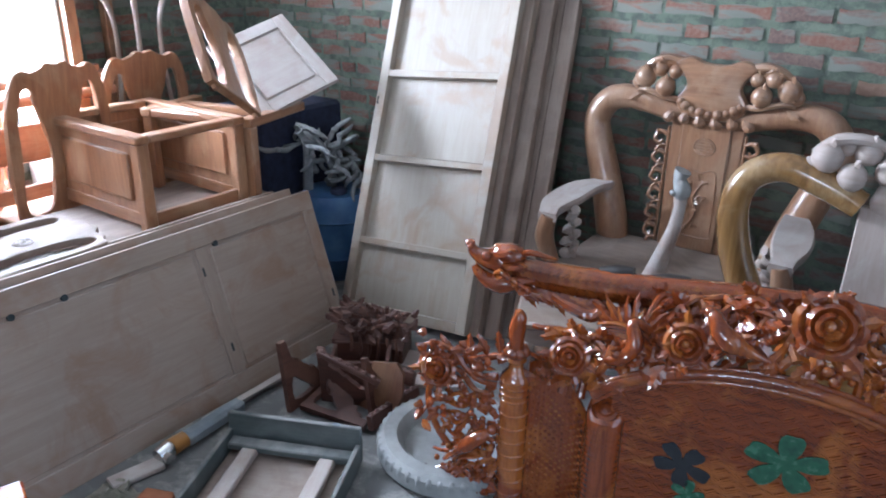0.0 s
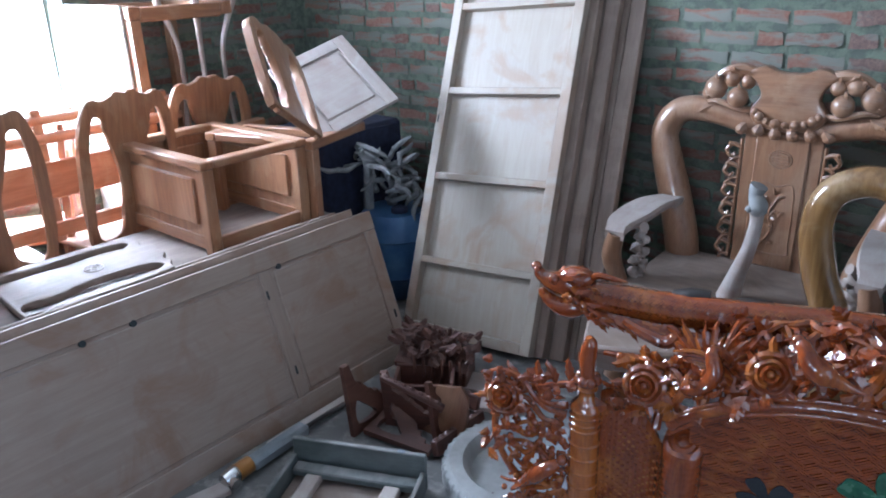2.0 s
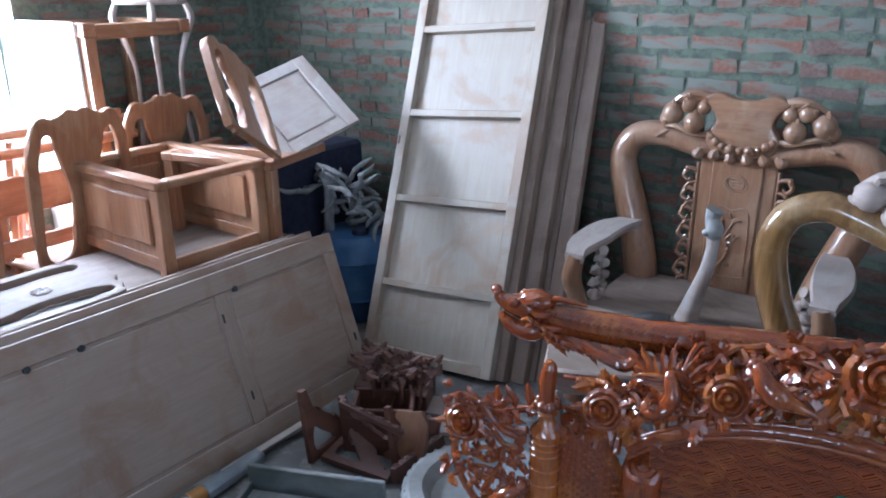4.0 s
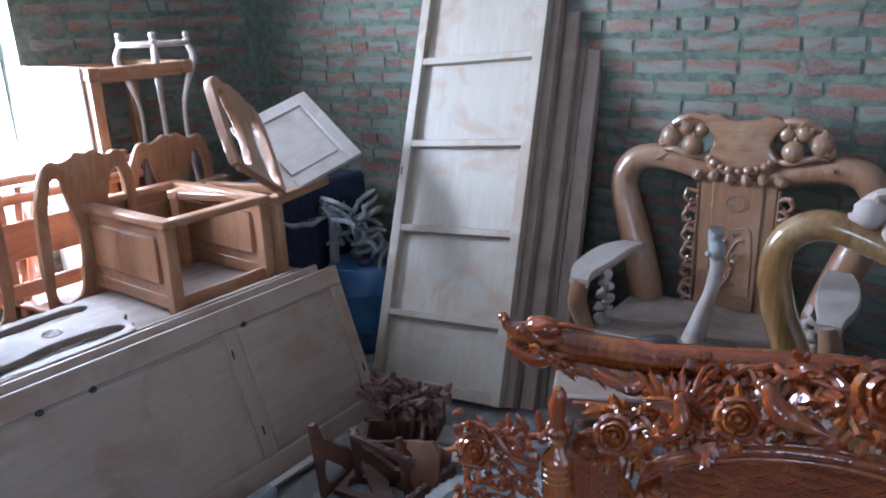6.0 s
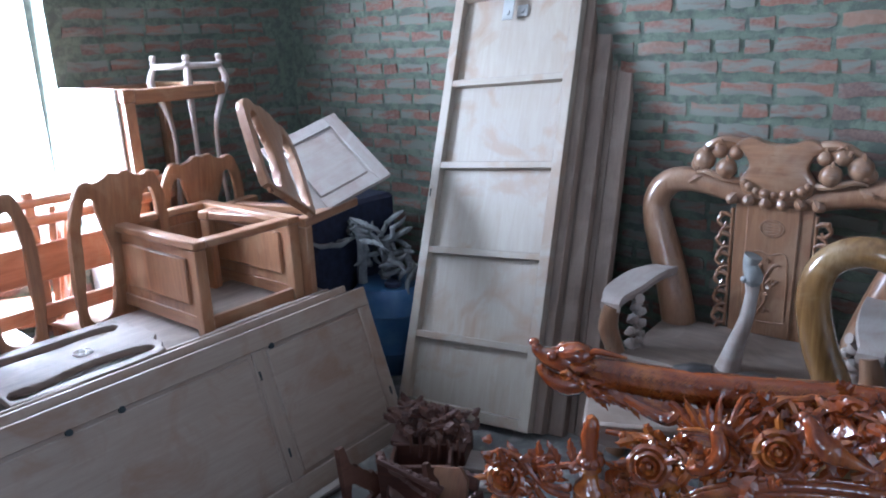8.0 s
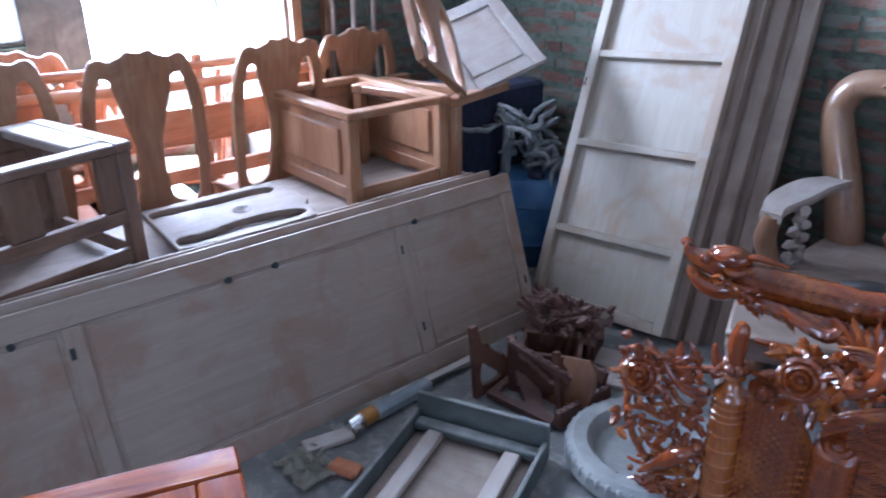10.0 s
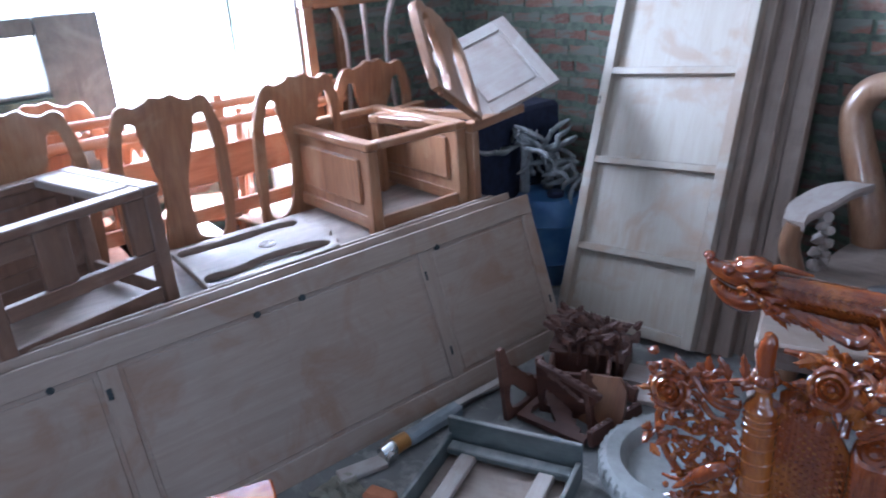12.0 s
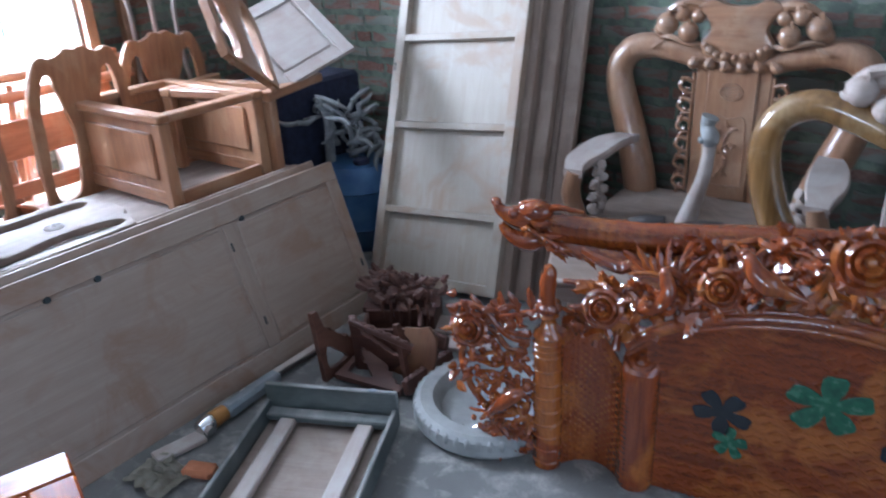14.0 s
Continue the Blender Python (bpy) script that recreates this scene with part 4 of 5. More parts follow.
lp = thing("loose_arm_post", axes((-0.815, 2.99, 0.45), (1, 0.2, 0), (0.02, -0.02, 1)), "grey carved arm post standing on a chair seat", "chair part")
bm = B()
tube(bm, [(-0.05, 0, 0), (-0.03, 0, 0.10), (0.0, 0.0, 0.22), (0.012, 0, 0.33), (0.008, 0, 0.385)], [0.05, 0.036, 0.028, 0.024, 0.03], 10, 6)
part("shaft", bm, wood("dusty", "z"), lp)
bm = B()
tube(bm, [(0.008, 0, 0.375), (0.012, -0.01, 0.40), (-0.004, 0, 0.44), (0.004, 0, 0.475)], [0.03, 0.036, 0.026, 0.034], 10, 4)
ball(bm, (0.03, -0.02, 0.385), 0.016, seg=8)
ball(bm, (-0.018, -0.026, 0.388), 0.014, seg=8)
part("carved_head", bm, M_STONE, lp, "grey carved knob")

cb = thing("loose_armchair_back", pose(0.10, 2.76, 0, 0, 0, 3), "polished brown armchair back frame with grey carved crest", "chair back")
for s in (-1, 1):
    bm = B()
    tube(bm, [(s * q, y, z) for q, y, z in ((0.52, 0.0, 0.0), (0.52, 0.0, 0.4), (0.545, 0.0, 0.58), (0.605, 0.0, 0.74), (0.635, 0.0, 0.90), (0.60, 0.0, 1.015), (0.50, 0.0, 1.065), (0.38, 0.0, 1.035), (0.26, 0.0, 0.98))],
         [0.06, 0.062, 0.06, 0.056, 0.052, 0.05, 0.05, 0.05, 0.046], 14, 6)
    part("arch_post", bm, wood("umber", "z"), cb, "polished yellow-brown curved post")
    bm = B()
    for c, r in (((0.38, -0.01, 1.12), 0.05), ((0.30, -0.02, 1.07), 0.045), ((0.27, 0.0, 1.15), 0.042), ((0.20, -0.01, 1.10), 0.045), ((0.42, 0.0, 1.08), 0.035), ((0.33, 0, 1.16), 0.03)):
        peach(bm, (s * c[0], c[1], c[2]), r)
    tube(bm, [(s * 0.42, 0, 1.13), (s * 0.36, -0.02, 1.18), (s * 0.28, -0.02, 1.19), (s * 0.2, 0, 1.16)], [0.012, 0.02, 0.018, 0.012], 8, 4)
    part("carved_fruit", bm, wood("dusty", "x"), cb, "dusty grey carved fruit")
bm = B()
plate(bm, curve2([(-0.2, 0.96), (0.2, 0.96), (0.22, 1.05), (0.17, 1.15), (0.1, 1.2), (0, 1.18), (-0.1, 1.2), (-0.17, 1.15), (-0.22, 1.05)], 4), [], 0.06, pose(0, -0.02, 0), 0.012)
part("crest", bm, wood("dusty", "x"), cb)
bm = B()
bx(bm, -0.26, 0.26, -0.012, 0.02, 0.12, 0.98, bev=0.004)
part("splat", bm, wood("dusty", "z"), cb)
bm = B()
bx(bm, -0.5, 0.5, -0.03, 0.03, 0.30, 0.42, bev=0.008)
part("cross_rail", bm, wood("umber", "x"), cb)

# pale carved stool in front of the armchair
sl = thing("carved_stool", pose(-0.98, 2.56, 0, 0, 0, 24), "pale dusty carved stool behind the lacquered back", "stool")
bm = B()
bx(bm, -0.25, 0.25, -0.13, 0.15, 0.385, 0.42, bev=0.012)
part("top", bm, wood("taupe", "x"), sl, "pale dusty stool top")
bm = B()
bx(bm, -0.23, 0.23, -0.11, 0.13, 0.31, 0.3845, bev=0.008)
part("apron", bm, wood("dusty", "x"), sl)
for x in (-0.2, 0.2):
    for y in (-0.12, 0.12):
        bm = B()
        tube(bm, [(x, y * 0.8, 0.32), (x * 1.12, y * 1.12, 0.22), (x, y, 0.08), (x * 1.1, y * 1.1, 0.0)], [0.035, 0.036, 0.024, 0.034], 8, 4)
        part("leg", bm, wood("dusty", "z"), sl)

# ---- lacquered table ----
tb = thing("lacquered_table", axes((-1.295, 0.647, 0), (-0.31, -0.951, 0), (0, 0, 1)), "glossy orange-red lacquered hardwood table", "table")
TL, TW, TH = 0.724, 0.50, 0.731
# its width runs towards the camera, along local +y
for a, b, c, d, ax in ((0, TL, 0, 0.085, "x"), (0, TL, TW - 0.085, TW, "x"), (0, 0.085, 0.0865, TW - 0.0865, "y"), (TL - 0.085, TL, 0.0865, TW - 0.0865, "y")):
    bm = B()
    bx(bm, a, b, c, d, TH - 0.03, TH, bev=0.005)
    part("top_border", bm, wood("tabletop", ax), tb)
for i in range(4):
    y0 = 0.0885 + i * (TW - 0.177) / 4
    bm = B()
    bx(bm, 0.088, TL - 0.088, y0, y0 + (TW - 0.177) / 4 - 0.0008, TH - 0.028, TH - 0.003, bev=0.0012)
    part("plank", bm, wood("tabletop", "y"), tb)
for a, b, c, d in ((0.05, TL - 0.05, 0.04, 0.062), (0.05, TL - 0.05, TW - 0.062, TW - 0.04), (0.04, 0.062, 0.064, TW - 0.064), (TL - 0.062, TL - 0.04, 0.064, TW - 0.064)):
    bm = B()
    bx(bm, a, b, c, d, TH - 0.10, TH - 0.0305)
    part("apron", bm, wood("tabletop", "x"), tb)
for x in (0.06, TL - 0.06):
    for y in (0.06, TW - 0.06):
        bm = B()
        tube(bm, [(x, y, TH - 0.031), (x, y, 0.45), (x, y, 0.2), (x, y, 0.0)], [0.03, 0.026, 0.022, 0.028], 10, 4)
        part("leg", bm, wood("tabletop", "z"), tb)

# ---- things on the floor ----
df = thing("drawer_frame", axes((-1.885, 1.575, 0), (0.45, 0.21, 0), (0, 0, 1)), "grey-green dusty wooden drawer frame on the floor", "drawer frame")
# x along the far edge; the frame reaches back towards -y
FW, FL, FH = 0.50, 0.72, 0.115
bm = B()
bx(bm, 0, FW, -0.022, 0, 0.0, FH + 0.03, bev=0.004)
part("back_board", bm, wood("sage", "x"), df)
bm = B()
bx(bm, 0, FW, -FL, -FL + 0.022, 0.0, FH * 0.75, bev=0.004)
part("front_board", bm, wood("sage", "x"), df)
for x0, x1 in ((0, 0.018), (FW - 0.018, FW)):
    bm = B()
    bx(bm, x0, x1, -FL + 0.023, -0.023, 0.0, FH * 0.72, bev=0.004)
    part("side_board", bm, wood("sage", "y"), df)
for x0, x1 in ((0.075, 0.135), (FW - 0.135, FW - 0.075)):
    bm = B()
    bx(bm, x0, x1, -FL + 0.024, -0.06, 0.02, 0.05, bev=0.006)
    part("runner", bm, wood("dusty", "y"), df, "pale dusty drawer runner")
bm = B()
bx(bm, 0.02, FW - 0.02, -0.085, -0.03, 0.03, 0.06, bev=0.006)
part("cross_rail", bm, wood("sage", "x"), df)
bm = B()
ball(bm, (FW * 0.82, -0.011, FH + 0.03), 0.013, (1.3, 0.8, 0.5), 8)
part("nail_head", bm, M_GREY, df)
bm = B()
bx(bm, 0.02, FW - 0.02, -FL + 0.03, -0.03, 0.0, 0.012, bev=0)
part("bottom_board", bm, wood("taupe", "x"), df)

tr = thing("carved_ring", pose(-1.20, 2.03, 0), "grey round carved wooden ring lying on the floor", "carved ring")
bm = B()
lathe(bm, [(0.185, 0.0), (0.27, 0.0), (0.285, 0.02), (0.28, 0.065), (0.258, 0.084), (0.212, 0.082), (0.195, 0.065), (0.182, 0.03)], 56)
part("rim", bm, M_STONE, tr)
bm = B()
ball(bm, (0, 0, 0), 0.021, (0.75, 0.75, 1.15), 6)
bead_mesh = mesh_of("bead", bm, M_STONE)
for i in range(44):
    a = 2 * math.pi * i / 44
    ob = new("bead", bead_mesh)
    ob.parent, ob.matrix_basis = tr, pose(0.272 * math.cos(a), 0.272 * math.sin(a), 0.052)
bm = B()
lathe(bm, [(0.001, 0.002), (0.186, 0.002), (0.186, 0.016), (0.001, 0.02)], 32)
part("base", bm, M_STONE, tr)


def bracket_bm(rnd, size=0.3, teeth=7):
    """An L-shaped carved corner bracket with a ragged edge."""
    out = [(0, 0), (size, 0)]
    for i in range(teeth):
        f = i / teeth
        out += [(size * (1 - f) * 0.98, size * (0.10 + 0.72 * f) + rnd.uniform(0, 0.02)), (size * (0.86 - f * 0.8), size * (0.14 + 0.66 * f))]
    out += [(0.1 * size, size), (0, size)]
    hole = curve2([(0.12 * size, 0.14 * size), (0.5 * size, 0.12 * size), (0.34 * size, 0.3 * size), (0.14 * size, 0.46 * size)], 3)
    bm = B()
    plate(bm, out, [hole], 0.022, pose(0, -0.011, 0), 0.0)
    return bm


rnd = random.Random(21)
for o, x, z, size in (((-1.86, 1.83, 0.0), (-0.1, 1, 0), (-0.12, 0, 1), 0.30), ((-1.82, 1.98, 0.0), (1, 0.45, 0.0), (0.05, -0.12, 1), 0.26), ((-1.58, 2.00, 0.0), (-0.1, 0.9, 0.0), (-0.25, 0.1, 1), 0.24),
                     ((-1.83, 1.86, 0.02), (1, 0.2, 0), (-0.15, 1, 0.06), 0.30)):
    solid("carved_bracket", bracket_bm(rnd, size), wood("rust", "x"), axes(o, x, z), "dark red carved corner bracket among broken pieces", "carved bracket", "broken carved pieces on the floor")
for o, x, z, ln, wd, th in (((-1.84, 2.05, 0.03), (1, 0.25, 0), (0, 0.2, 1), 0.30, 0.09, 0.02), ((-1.72, 1.86, 0.30), (0.75, 0.35, -0.55), (0.3, 0.2, 0.8), 0.26, 0.022, 0.028), ((-1.51, 1.92, 0.012), (-0.13, 1, 0.06), (-0.3, 0.1, 1), 0.33, 0.06, 0.03), ((-1.565, 2.25, 0.02), (-1, -0.1, 0.02), (0, 0.3, 1), 0.13, 0.06, 0.028)):
    bm = B()
    bx(bm, 0, ln, -th / 2, th / 2, 0, wd, bev=0.004)
    for i in range(int(ln / 0.035)):
        ball(bm, (0.02 + 0.035 * i, 0, wd), 0.011, (1.2, 1, 0.7), 6)
    solid("carved_strip", bm, wood("rust", "x"), axes(o, x, z), "dark red carved wooden strip on the floor", "carved strip", "broken carved pieces on the floor")
bm = B()
plate(bm, [(0, 0), (0.165, 0.0), (0.175, 0.11), (0.16, 0.2), (0.12, 0.235), (0.07, 0.215), (0.015, 0.2), (0.02, 0.1)], [], 0.02, None, 0.004)
solid("broken_board", bm, wood("chestnut", "z"), axes((-1.67, 2.03, 0.0), (1, 0.12, 0), (0.08, 0.28, 1)), "broken brown board standing among dark carved pieces", "broken board", "broken carved pieces on the floor")
tray = thing("small_tray", axes((-1.86, 2.06, 0.0), (0.157, 0.11, 0), (0.0, 0, 1)), "small open dark red wooden tray on the floor", "tray", "broken carved pieces on the floor")
for x0, x1, y0, y1, z0, z1, nm in ((0, 0.25, 0, 0.018, 0, 0.12, "side_board"), (0, 0.25, 0.15, 0.168, 0, 0.13, "side_board"), (0, 0.016, 0.019, 0.149, 0, 0.125, "end_board"), (0.234, 0.25, 0.019, 0.149, 0, 0.125, "end_board"), (0.017, 0.233, 0.019, 0.149, 0.002, 0.014, "bottom")):
    bm = B()
    bx(bm, x0, x1, y0, y1, z0, z1, bev=0.003)
    part(nm, bm, wood("rust", "x"), tray)
fr = thing("carved_fragment", pose(-1.88, 2.36, 0.105, 14, 4, 25), "dark red openwork carving heap of leaves", "carved fragment")
bm = B()
bx(bm, -0.16, 0.16, -0.09, 0.09, 0, 0.03)
part("base_board", bm, wood("rust", "x"), fr)
for i in range(80):
    bm = B()
    c = Vector((rnd.uniform(-0.17, 0.17), rnd.uniform(-0.09, 0.09), rnd.uniform(0.04, 0.11)))
    leaf(bm, c, (rnd.uniform(-1, 1), rnd.uniform(-0.6, 0.6), rnd.uniform(-0.2, 0.6)), (0, -0.6, 1), rnd.uniform(0.05, 0.085), 0.04)
    part("leaf", bm, wood("rust", "x"), fr)
for i in range(12):
    bm = B()
    tube(bm, [(rnd.uniform(-0.14, 0.14), rnd.uniform(-0.08, 0.08), 0.02), (rnd.uniform(-0.14, 0.14), rnd.uniform(-0.08, 0.08), 0.12)], [0.014, 0.01], 6, 1)
    part("stem", bm, wood("rust", "z"), fr)
for i in range(6):
    bm = B()
    tube(bm, [(-0.08 + 0.04 * i, -0.10, -0.07), (-0.06 + 0.04 * i, -0.115, 0.02), (-0.07 + 0.04 * i, -0.09, 0.09)], [0.007, 0.009, 0.006], 6, 3)
    part("spindle", bm, wood("rust", "z"), fr)
bm = B()
bx(bm, -0.15, 0.15, -0.08, 0.1, 0, 0.10, bev=0.006)
solid("timber_block", bm, wood("rust", "x"), pose(-1.88, 2.37, 0, 0, 0, 25), "dark reddish timber block under a carving", "timber block")
for x, y, yaw, ln, wd in ((-1.68, 2.44, 20, 0.34, 0.14), (-1.55, 2.34, 28, 0.30, 0.10)):
    bm = B()
    bx(bm, -ln / 2, ln / 2, -wd / 2, wd / 2, 0, 0.02)
    solid("offcut_board", bm, wood("dusty", "x"), pose(x, y, 0, 0, 0, yaw), "pale dusty offcut board on the floor", "offcut", "offcuts on the floor")

gr = thing("angle_grinder", axes((-1.99, 1.33, 0.0), (-0.07, 1, 0), (0, 0, 1)), "angle grinder with orange collar and steel head", "angle grinder")
bm = B()
tube(bm, [(0.0, 0, 0.035), (0.045, 0, 0.037), (0.06, 0, 0.037)], [0.026, 0.034, 0.03], 14, 3)
tube(bm, [(0.02, -0.02, 0.035), (0.02, -0.045, 0.03)], [0.018, 0.022], 12, 1)
part("gear_head", bm, M_CHROME, gr, "shiny steel gear head")
bm = B()
tube(bm, [(0.058, 0, 0.037), (0.12, 0, 0.037)], [0.033, 0.031], 14, 1)
part("collar", bm, M_AMBER, gr, "orange plastic collar")
bm = B()
bx(bm, 0.12, 0.40, -0.03, 0.03, 0.004, 0.06, bev=0.014)
part("body", bm, M_GREY, gr, "grey dusty motor body")
bm = B()
tube(bm, [(0.40, 0, 0.03), (0.50, 0.01, 0.02), (0.62, 0.0, 0.012), (0.75, 0.0, 0.010)], [0.012, 0.009, 0.008, 0.007], 8, 4)
part("cable", bm, M_SOOT, gr)

bm = B()
cloth = [[bm.verts.new((0.19 * (i / 14 - 0.5) + 0.02 * noise.noise((i * 0.4, j * 0.4, 3)), 0.15 * (j / 12 - 0.5) + 0.02 * noise.noise((i * 0.4, j * 0.4, 9)),
                         0.012 + 0.05 * abs(noise.noise((i * 0.33, j * 0.33, 1))) * (1 - abs(i / 7 - 1) * 0.6))) for j in range(13)] for i in range(15)]
for i in range(14):
    for j in range(12):
        bm.faces.new((cloth[i][j], cloth[i + 1][j], cloth[i + 1][j + 1], cloth[i][j + 1]))
bmesh.ops.solidify(bm, geom=bm.faces[:], thickness=0.006)
solid("rag", bm, M_RAG, pose(-1.93, 1.12, 0.0), "crumpled dusty beige rag on the floor", "rag")
bm = B()
bx(bm, -0.055, 0.055, -0.03, 0.03, 0, 0.035, bev=0.012)
for v in bm.verts:
    v.co += Vector((0.006, 0.005, 0.003)) * noise.noise(v.co * 40)
solid("clay_lump", bm, M_CLAY, pose(-1.83, 1.21, 0.0, 0, 0, 25), "orange clay-like filler lump on the floor", "filler lump")
bm = B()
bx(bm, -0.09, 0.09, -0.035, 0.035, 0, 0.02, bev=0.004)
solid("scrap_board", bm, wood("dusty", "x"), pose(-2.0, 1.25, 0.0, 0, 0, 78), "dusty wooden scrap beside the grinder", "offcut")
bm = B()
bx(bm, 0, 0.5, -0.018, 0.018, 0, 0.022, bev=0.003)
solid("floor_batten", bm, wood("dusty", "x"), pose(-2.06, 1.58, 0.0, 0, 0, 91), "dark thin batten along the foot of a panel", "batten")

# ---- the lacquered carved back ----
lb = thing("lacquered_carved_back", pose(-0.75, 1.93, 0, 0, 0, 11.3), "glossy red-brown lacquered bench back carved with dragon and roses", "carved bench back")
LQ = wood("lacquer", "z")
LQX = wood("lacquer", "x")
MID = 0.58


def rim_z(s):
    q = max(0.0, 1 - ((s - MID) / 0.50) ** 2)
    return 0.475 + 0.195 * q ** 0.75


def on_crest(s, f, out=0.0):
    """A point of the carved band that rises from the rim to the dragon behind it."""
    z0 = rim_z(s) + 0.03
    return Vector((s, 0.24 * f - out, z0 + (0.80 - z0 + 0.07 * max(0, 1 - abs(s - MID) / 0.3)) * f + 0.3 * out))


for side in (0, 1):
    def sx(s):
        return 2 * MID - s if side else s
    bm = B()
    prof = [(0.036, 0.0)]
    z = 0.02
    while z < 0.50:
        prof += [(0.036, z), (0.0385, z + 0.004), (0.036, z + 0.008)]
        z += 0.022 if z > 0.40 else 0.05
    prof += [(0.034, 0.505), (0.022, 0.525), (0.02, 0.545), (0.03, 0.555), (0.022, 0.565)]
    lathe(bm, [(q * 1.28, h) if h < 0.51 else (q * 1.1, h) for q, h in prof], 20, pose(sx(-0.147), 0, 0))
    part("post", bm, LQ, lb, "turned bamboo-ringed post")
    bm = B()
    tube(bm, [(sx(-0.147), 0, 0.565), (sx(-0.147), -0.006, 0.61), (sx(-0.15), 0, 0.66), (sx(-0.145), 0, 0.70), (sx(-0.15), -0.004, 0.722)], [0.026, 0.022, 0.027, 0.022, 0.010], 12, 5)
    fin = part("finial", bm, LQ, lb, "carved bird finial")
    for i in range(7):
        a = 2 * math.pi * i / 7
        bm = B()
        ball(bm, (sx(-0.147) + 0.026 * math.cos(a), 0.026 * math.sin(a), 0.585), 0.018, (1, 1, 1), 8)
        part("bead", bm, LQ, fin)
    # folded sheet between the post and the scroll
    bm = B()
    rows = []
    n = 30
    for i in range(n + 1):
        f = i / n
        s = -0.105 + 0.19 * f
        y = 0.055 * math.sin(math.pi * f) ** 0.8 + 0.0012 * math.sin(f * 60)
        top = min(0.555, 0.54 - 1.05 * (s + 0.041))
        rows.append([bm.verts.new((sx(s), y, 0.0)), bm.verts.new((sx(s), y, top)), bm.verts.new((sx(s), y + 0.014, top - 0.002)), bm.verts.new((sx(s), y + 0.014, 0.0))])
    for a, b in zip(rows, rows[1:]):
        for j in range(4):
            bm.faces.new((a[j], a[(j + 1) % 4], b[(j + 1) % 4], b[j]))
    bm.faces.new(rows[0])
    bm.faces.new(rows[-1][::-1])
    sheet = part("folded_sheet", bm, LQ, lb)
    bm = B()
    for i in range(13):
        f = 0.06 + 0.86 * i / 12
        s = -0.105 + 0.19 * f
        y = 0.055 * math.sin(math.pi * f) ** 0.8
        for j in range(21):
            z = 0.02 + 0.026 * j + 0.013 * (i % 2)
            if z < min(0.555, 0.54 - 1.05 * (s + 0.041)) - 0.02:
                bx(bm, sx(s) - 0.0055, sx(s) + 0.0055, y - 0.0022, y + 0.003, z - 0.004, z + 0.004, bev=0)
    part("weave", bm, LQ, sheet, "raised woven dots")["kind"] = "stuff"
    bm = B()
    prof = [(0.056, 0.0)]
    z = 0.015
    while z < 0.40:
        prof += [(0.058, z), (0.0595, z + 0.005), (0.058, z + 0.010)]
        z += 0.020
    prof += [(0.058, 0.415), (0.055, 0.428), (0.044, 0.436), (0.036, 0.430), (0.028, 0.436), (0.018, 0.432), (0.008, 0.438)]
    lathe(bm, prof, 26, pose(sx(0.136), 0.016, 0))
    # the rolled sheet's crown leans back up to the rim
    for v in bm.verts:
        if v.co.z > 0.39:
            v.co.z += 0.55 * max(0.0, v.co.y + 0.02)
    part("scroll", bm, LQ, lb, "ringed scroll column")

# woven panel under the arched rim
bm = B()
pts = [(s, rim_z(s) - 0.004) for s in [0.15 + i * (2 * MID - 0.30) / 24 for i in range(25)]]
plate(bm, [(2 * MID - 0.15, 0.0), *reversed(pts), (0.15, 0.0)], [], 0.02, pose(0, 0.012, 0))
part("panel_board", bm, LQX, lb)
bm = B()
step = 0.036
for i in range(30):
    for j in range(26):
        s, z = 0.12 + step * (i + 0.5 * (j % 2)), 0.02 + step * 0.74 * j
        if not (0.17 < s < 2 * MID - 0.17) or z > rim_z(s) - 0.045:
            continue
        turn = 32 if (i + j // 2 + (j % 2) * 7) % 2 else -32
        for k in (-1.5, -0.5, 0.5, 1.5):
            m = pose(s, 0, z, 0, turn, 0) @ pose(0, 0, k * 0.0068)
            bx(bm, -0.0195, 0.0195, 0.0065 - 0.0015 * (1.5 - abs(k)), 0.0125, -0.0028, 0.0028, m, bev=0)
wv = part("weave", bm, LQX, lb, "raised basket-weave strips")
wv["kind"] = "stuff"
for off, r in ((0.0, 0.017), (-0.024, 0.010), (0.02, 0.008)):
    bm = B()
    ss = [0.095 + i * (2 * MID - 0.19) / 40 for i in range(41)]
    tube(bm, [(s, -0.002, rim_z(s) + off) for s in ss], [r], 10, 1)
    if off == 0.0:
        for s in ss[1:-1:2]:
            tube(bm, [(s - 0.002, -0.002, rim_z(s - 0.002)), (s + 0.002, -0.002, rim_z(s + 0.002))], [r * 1.13], 10, 1)
    part("arched_rim", bm, LQX, lb, "bamboo-jointed arched rim" if off == 0.0 else "")


def clover(s, z, size, turn, mat, label):
    out = []
    for i in range(60):
        a = 2 * math.pi * i / 60
        r = size * (0.28 + 0.72 * abs(math.cos(2.5 * a)) ** 0.8 * (1 - 0.10 * math.cos(10 * a)))
        out.append((r * math.cos(a), r * 0.85 * math.sin(a)))
    bm = B()
    plate(bm, out, [], 0.006, pose(0, 0, 0), 0.0015)
    part("inlay", bm, mat, lb, label, m=pose(s, 0.001, z, 0, turn, 0))


clover(0.37, 0.335, 0.088, 20, M_BLACK, "black inlaid leaf shape")
clover(0.63, 0.425, 0.115, -15, M_GREEN, "green inlaid leaf shape")
clover(0.40, 0.235, 0.06, 60, M_GREEN, "green inlaid leaf shape")
clover(0.86, 0.30, 0.10, 40, M_BLACK, "black inlaid leaf shape")

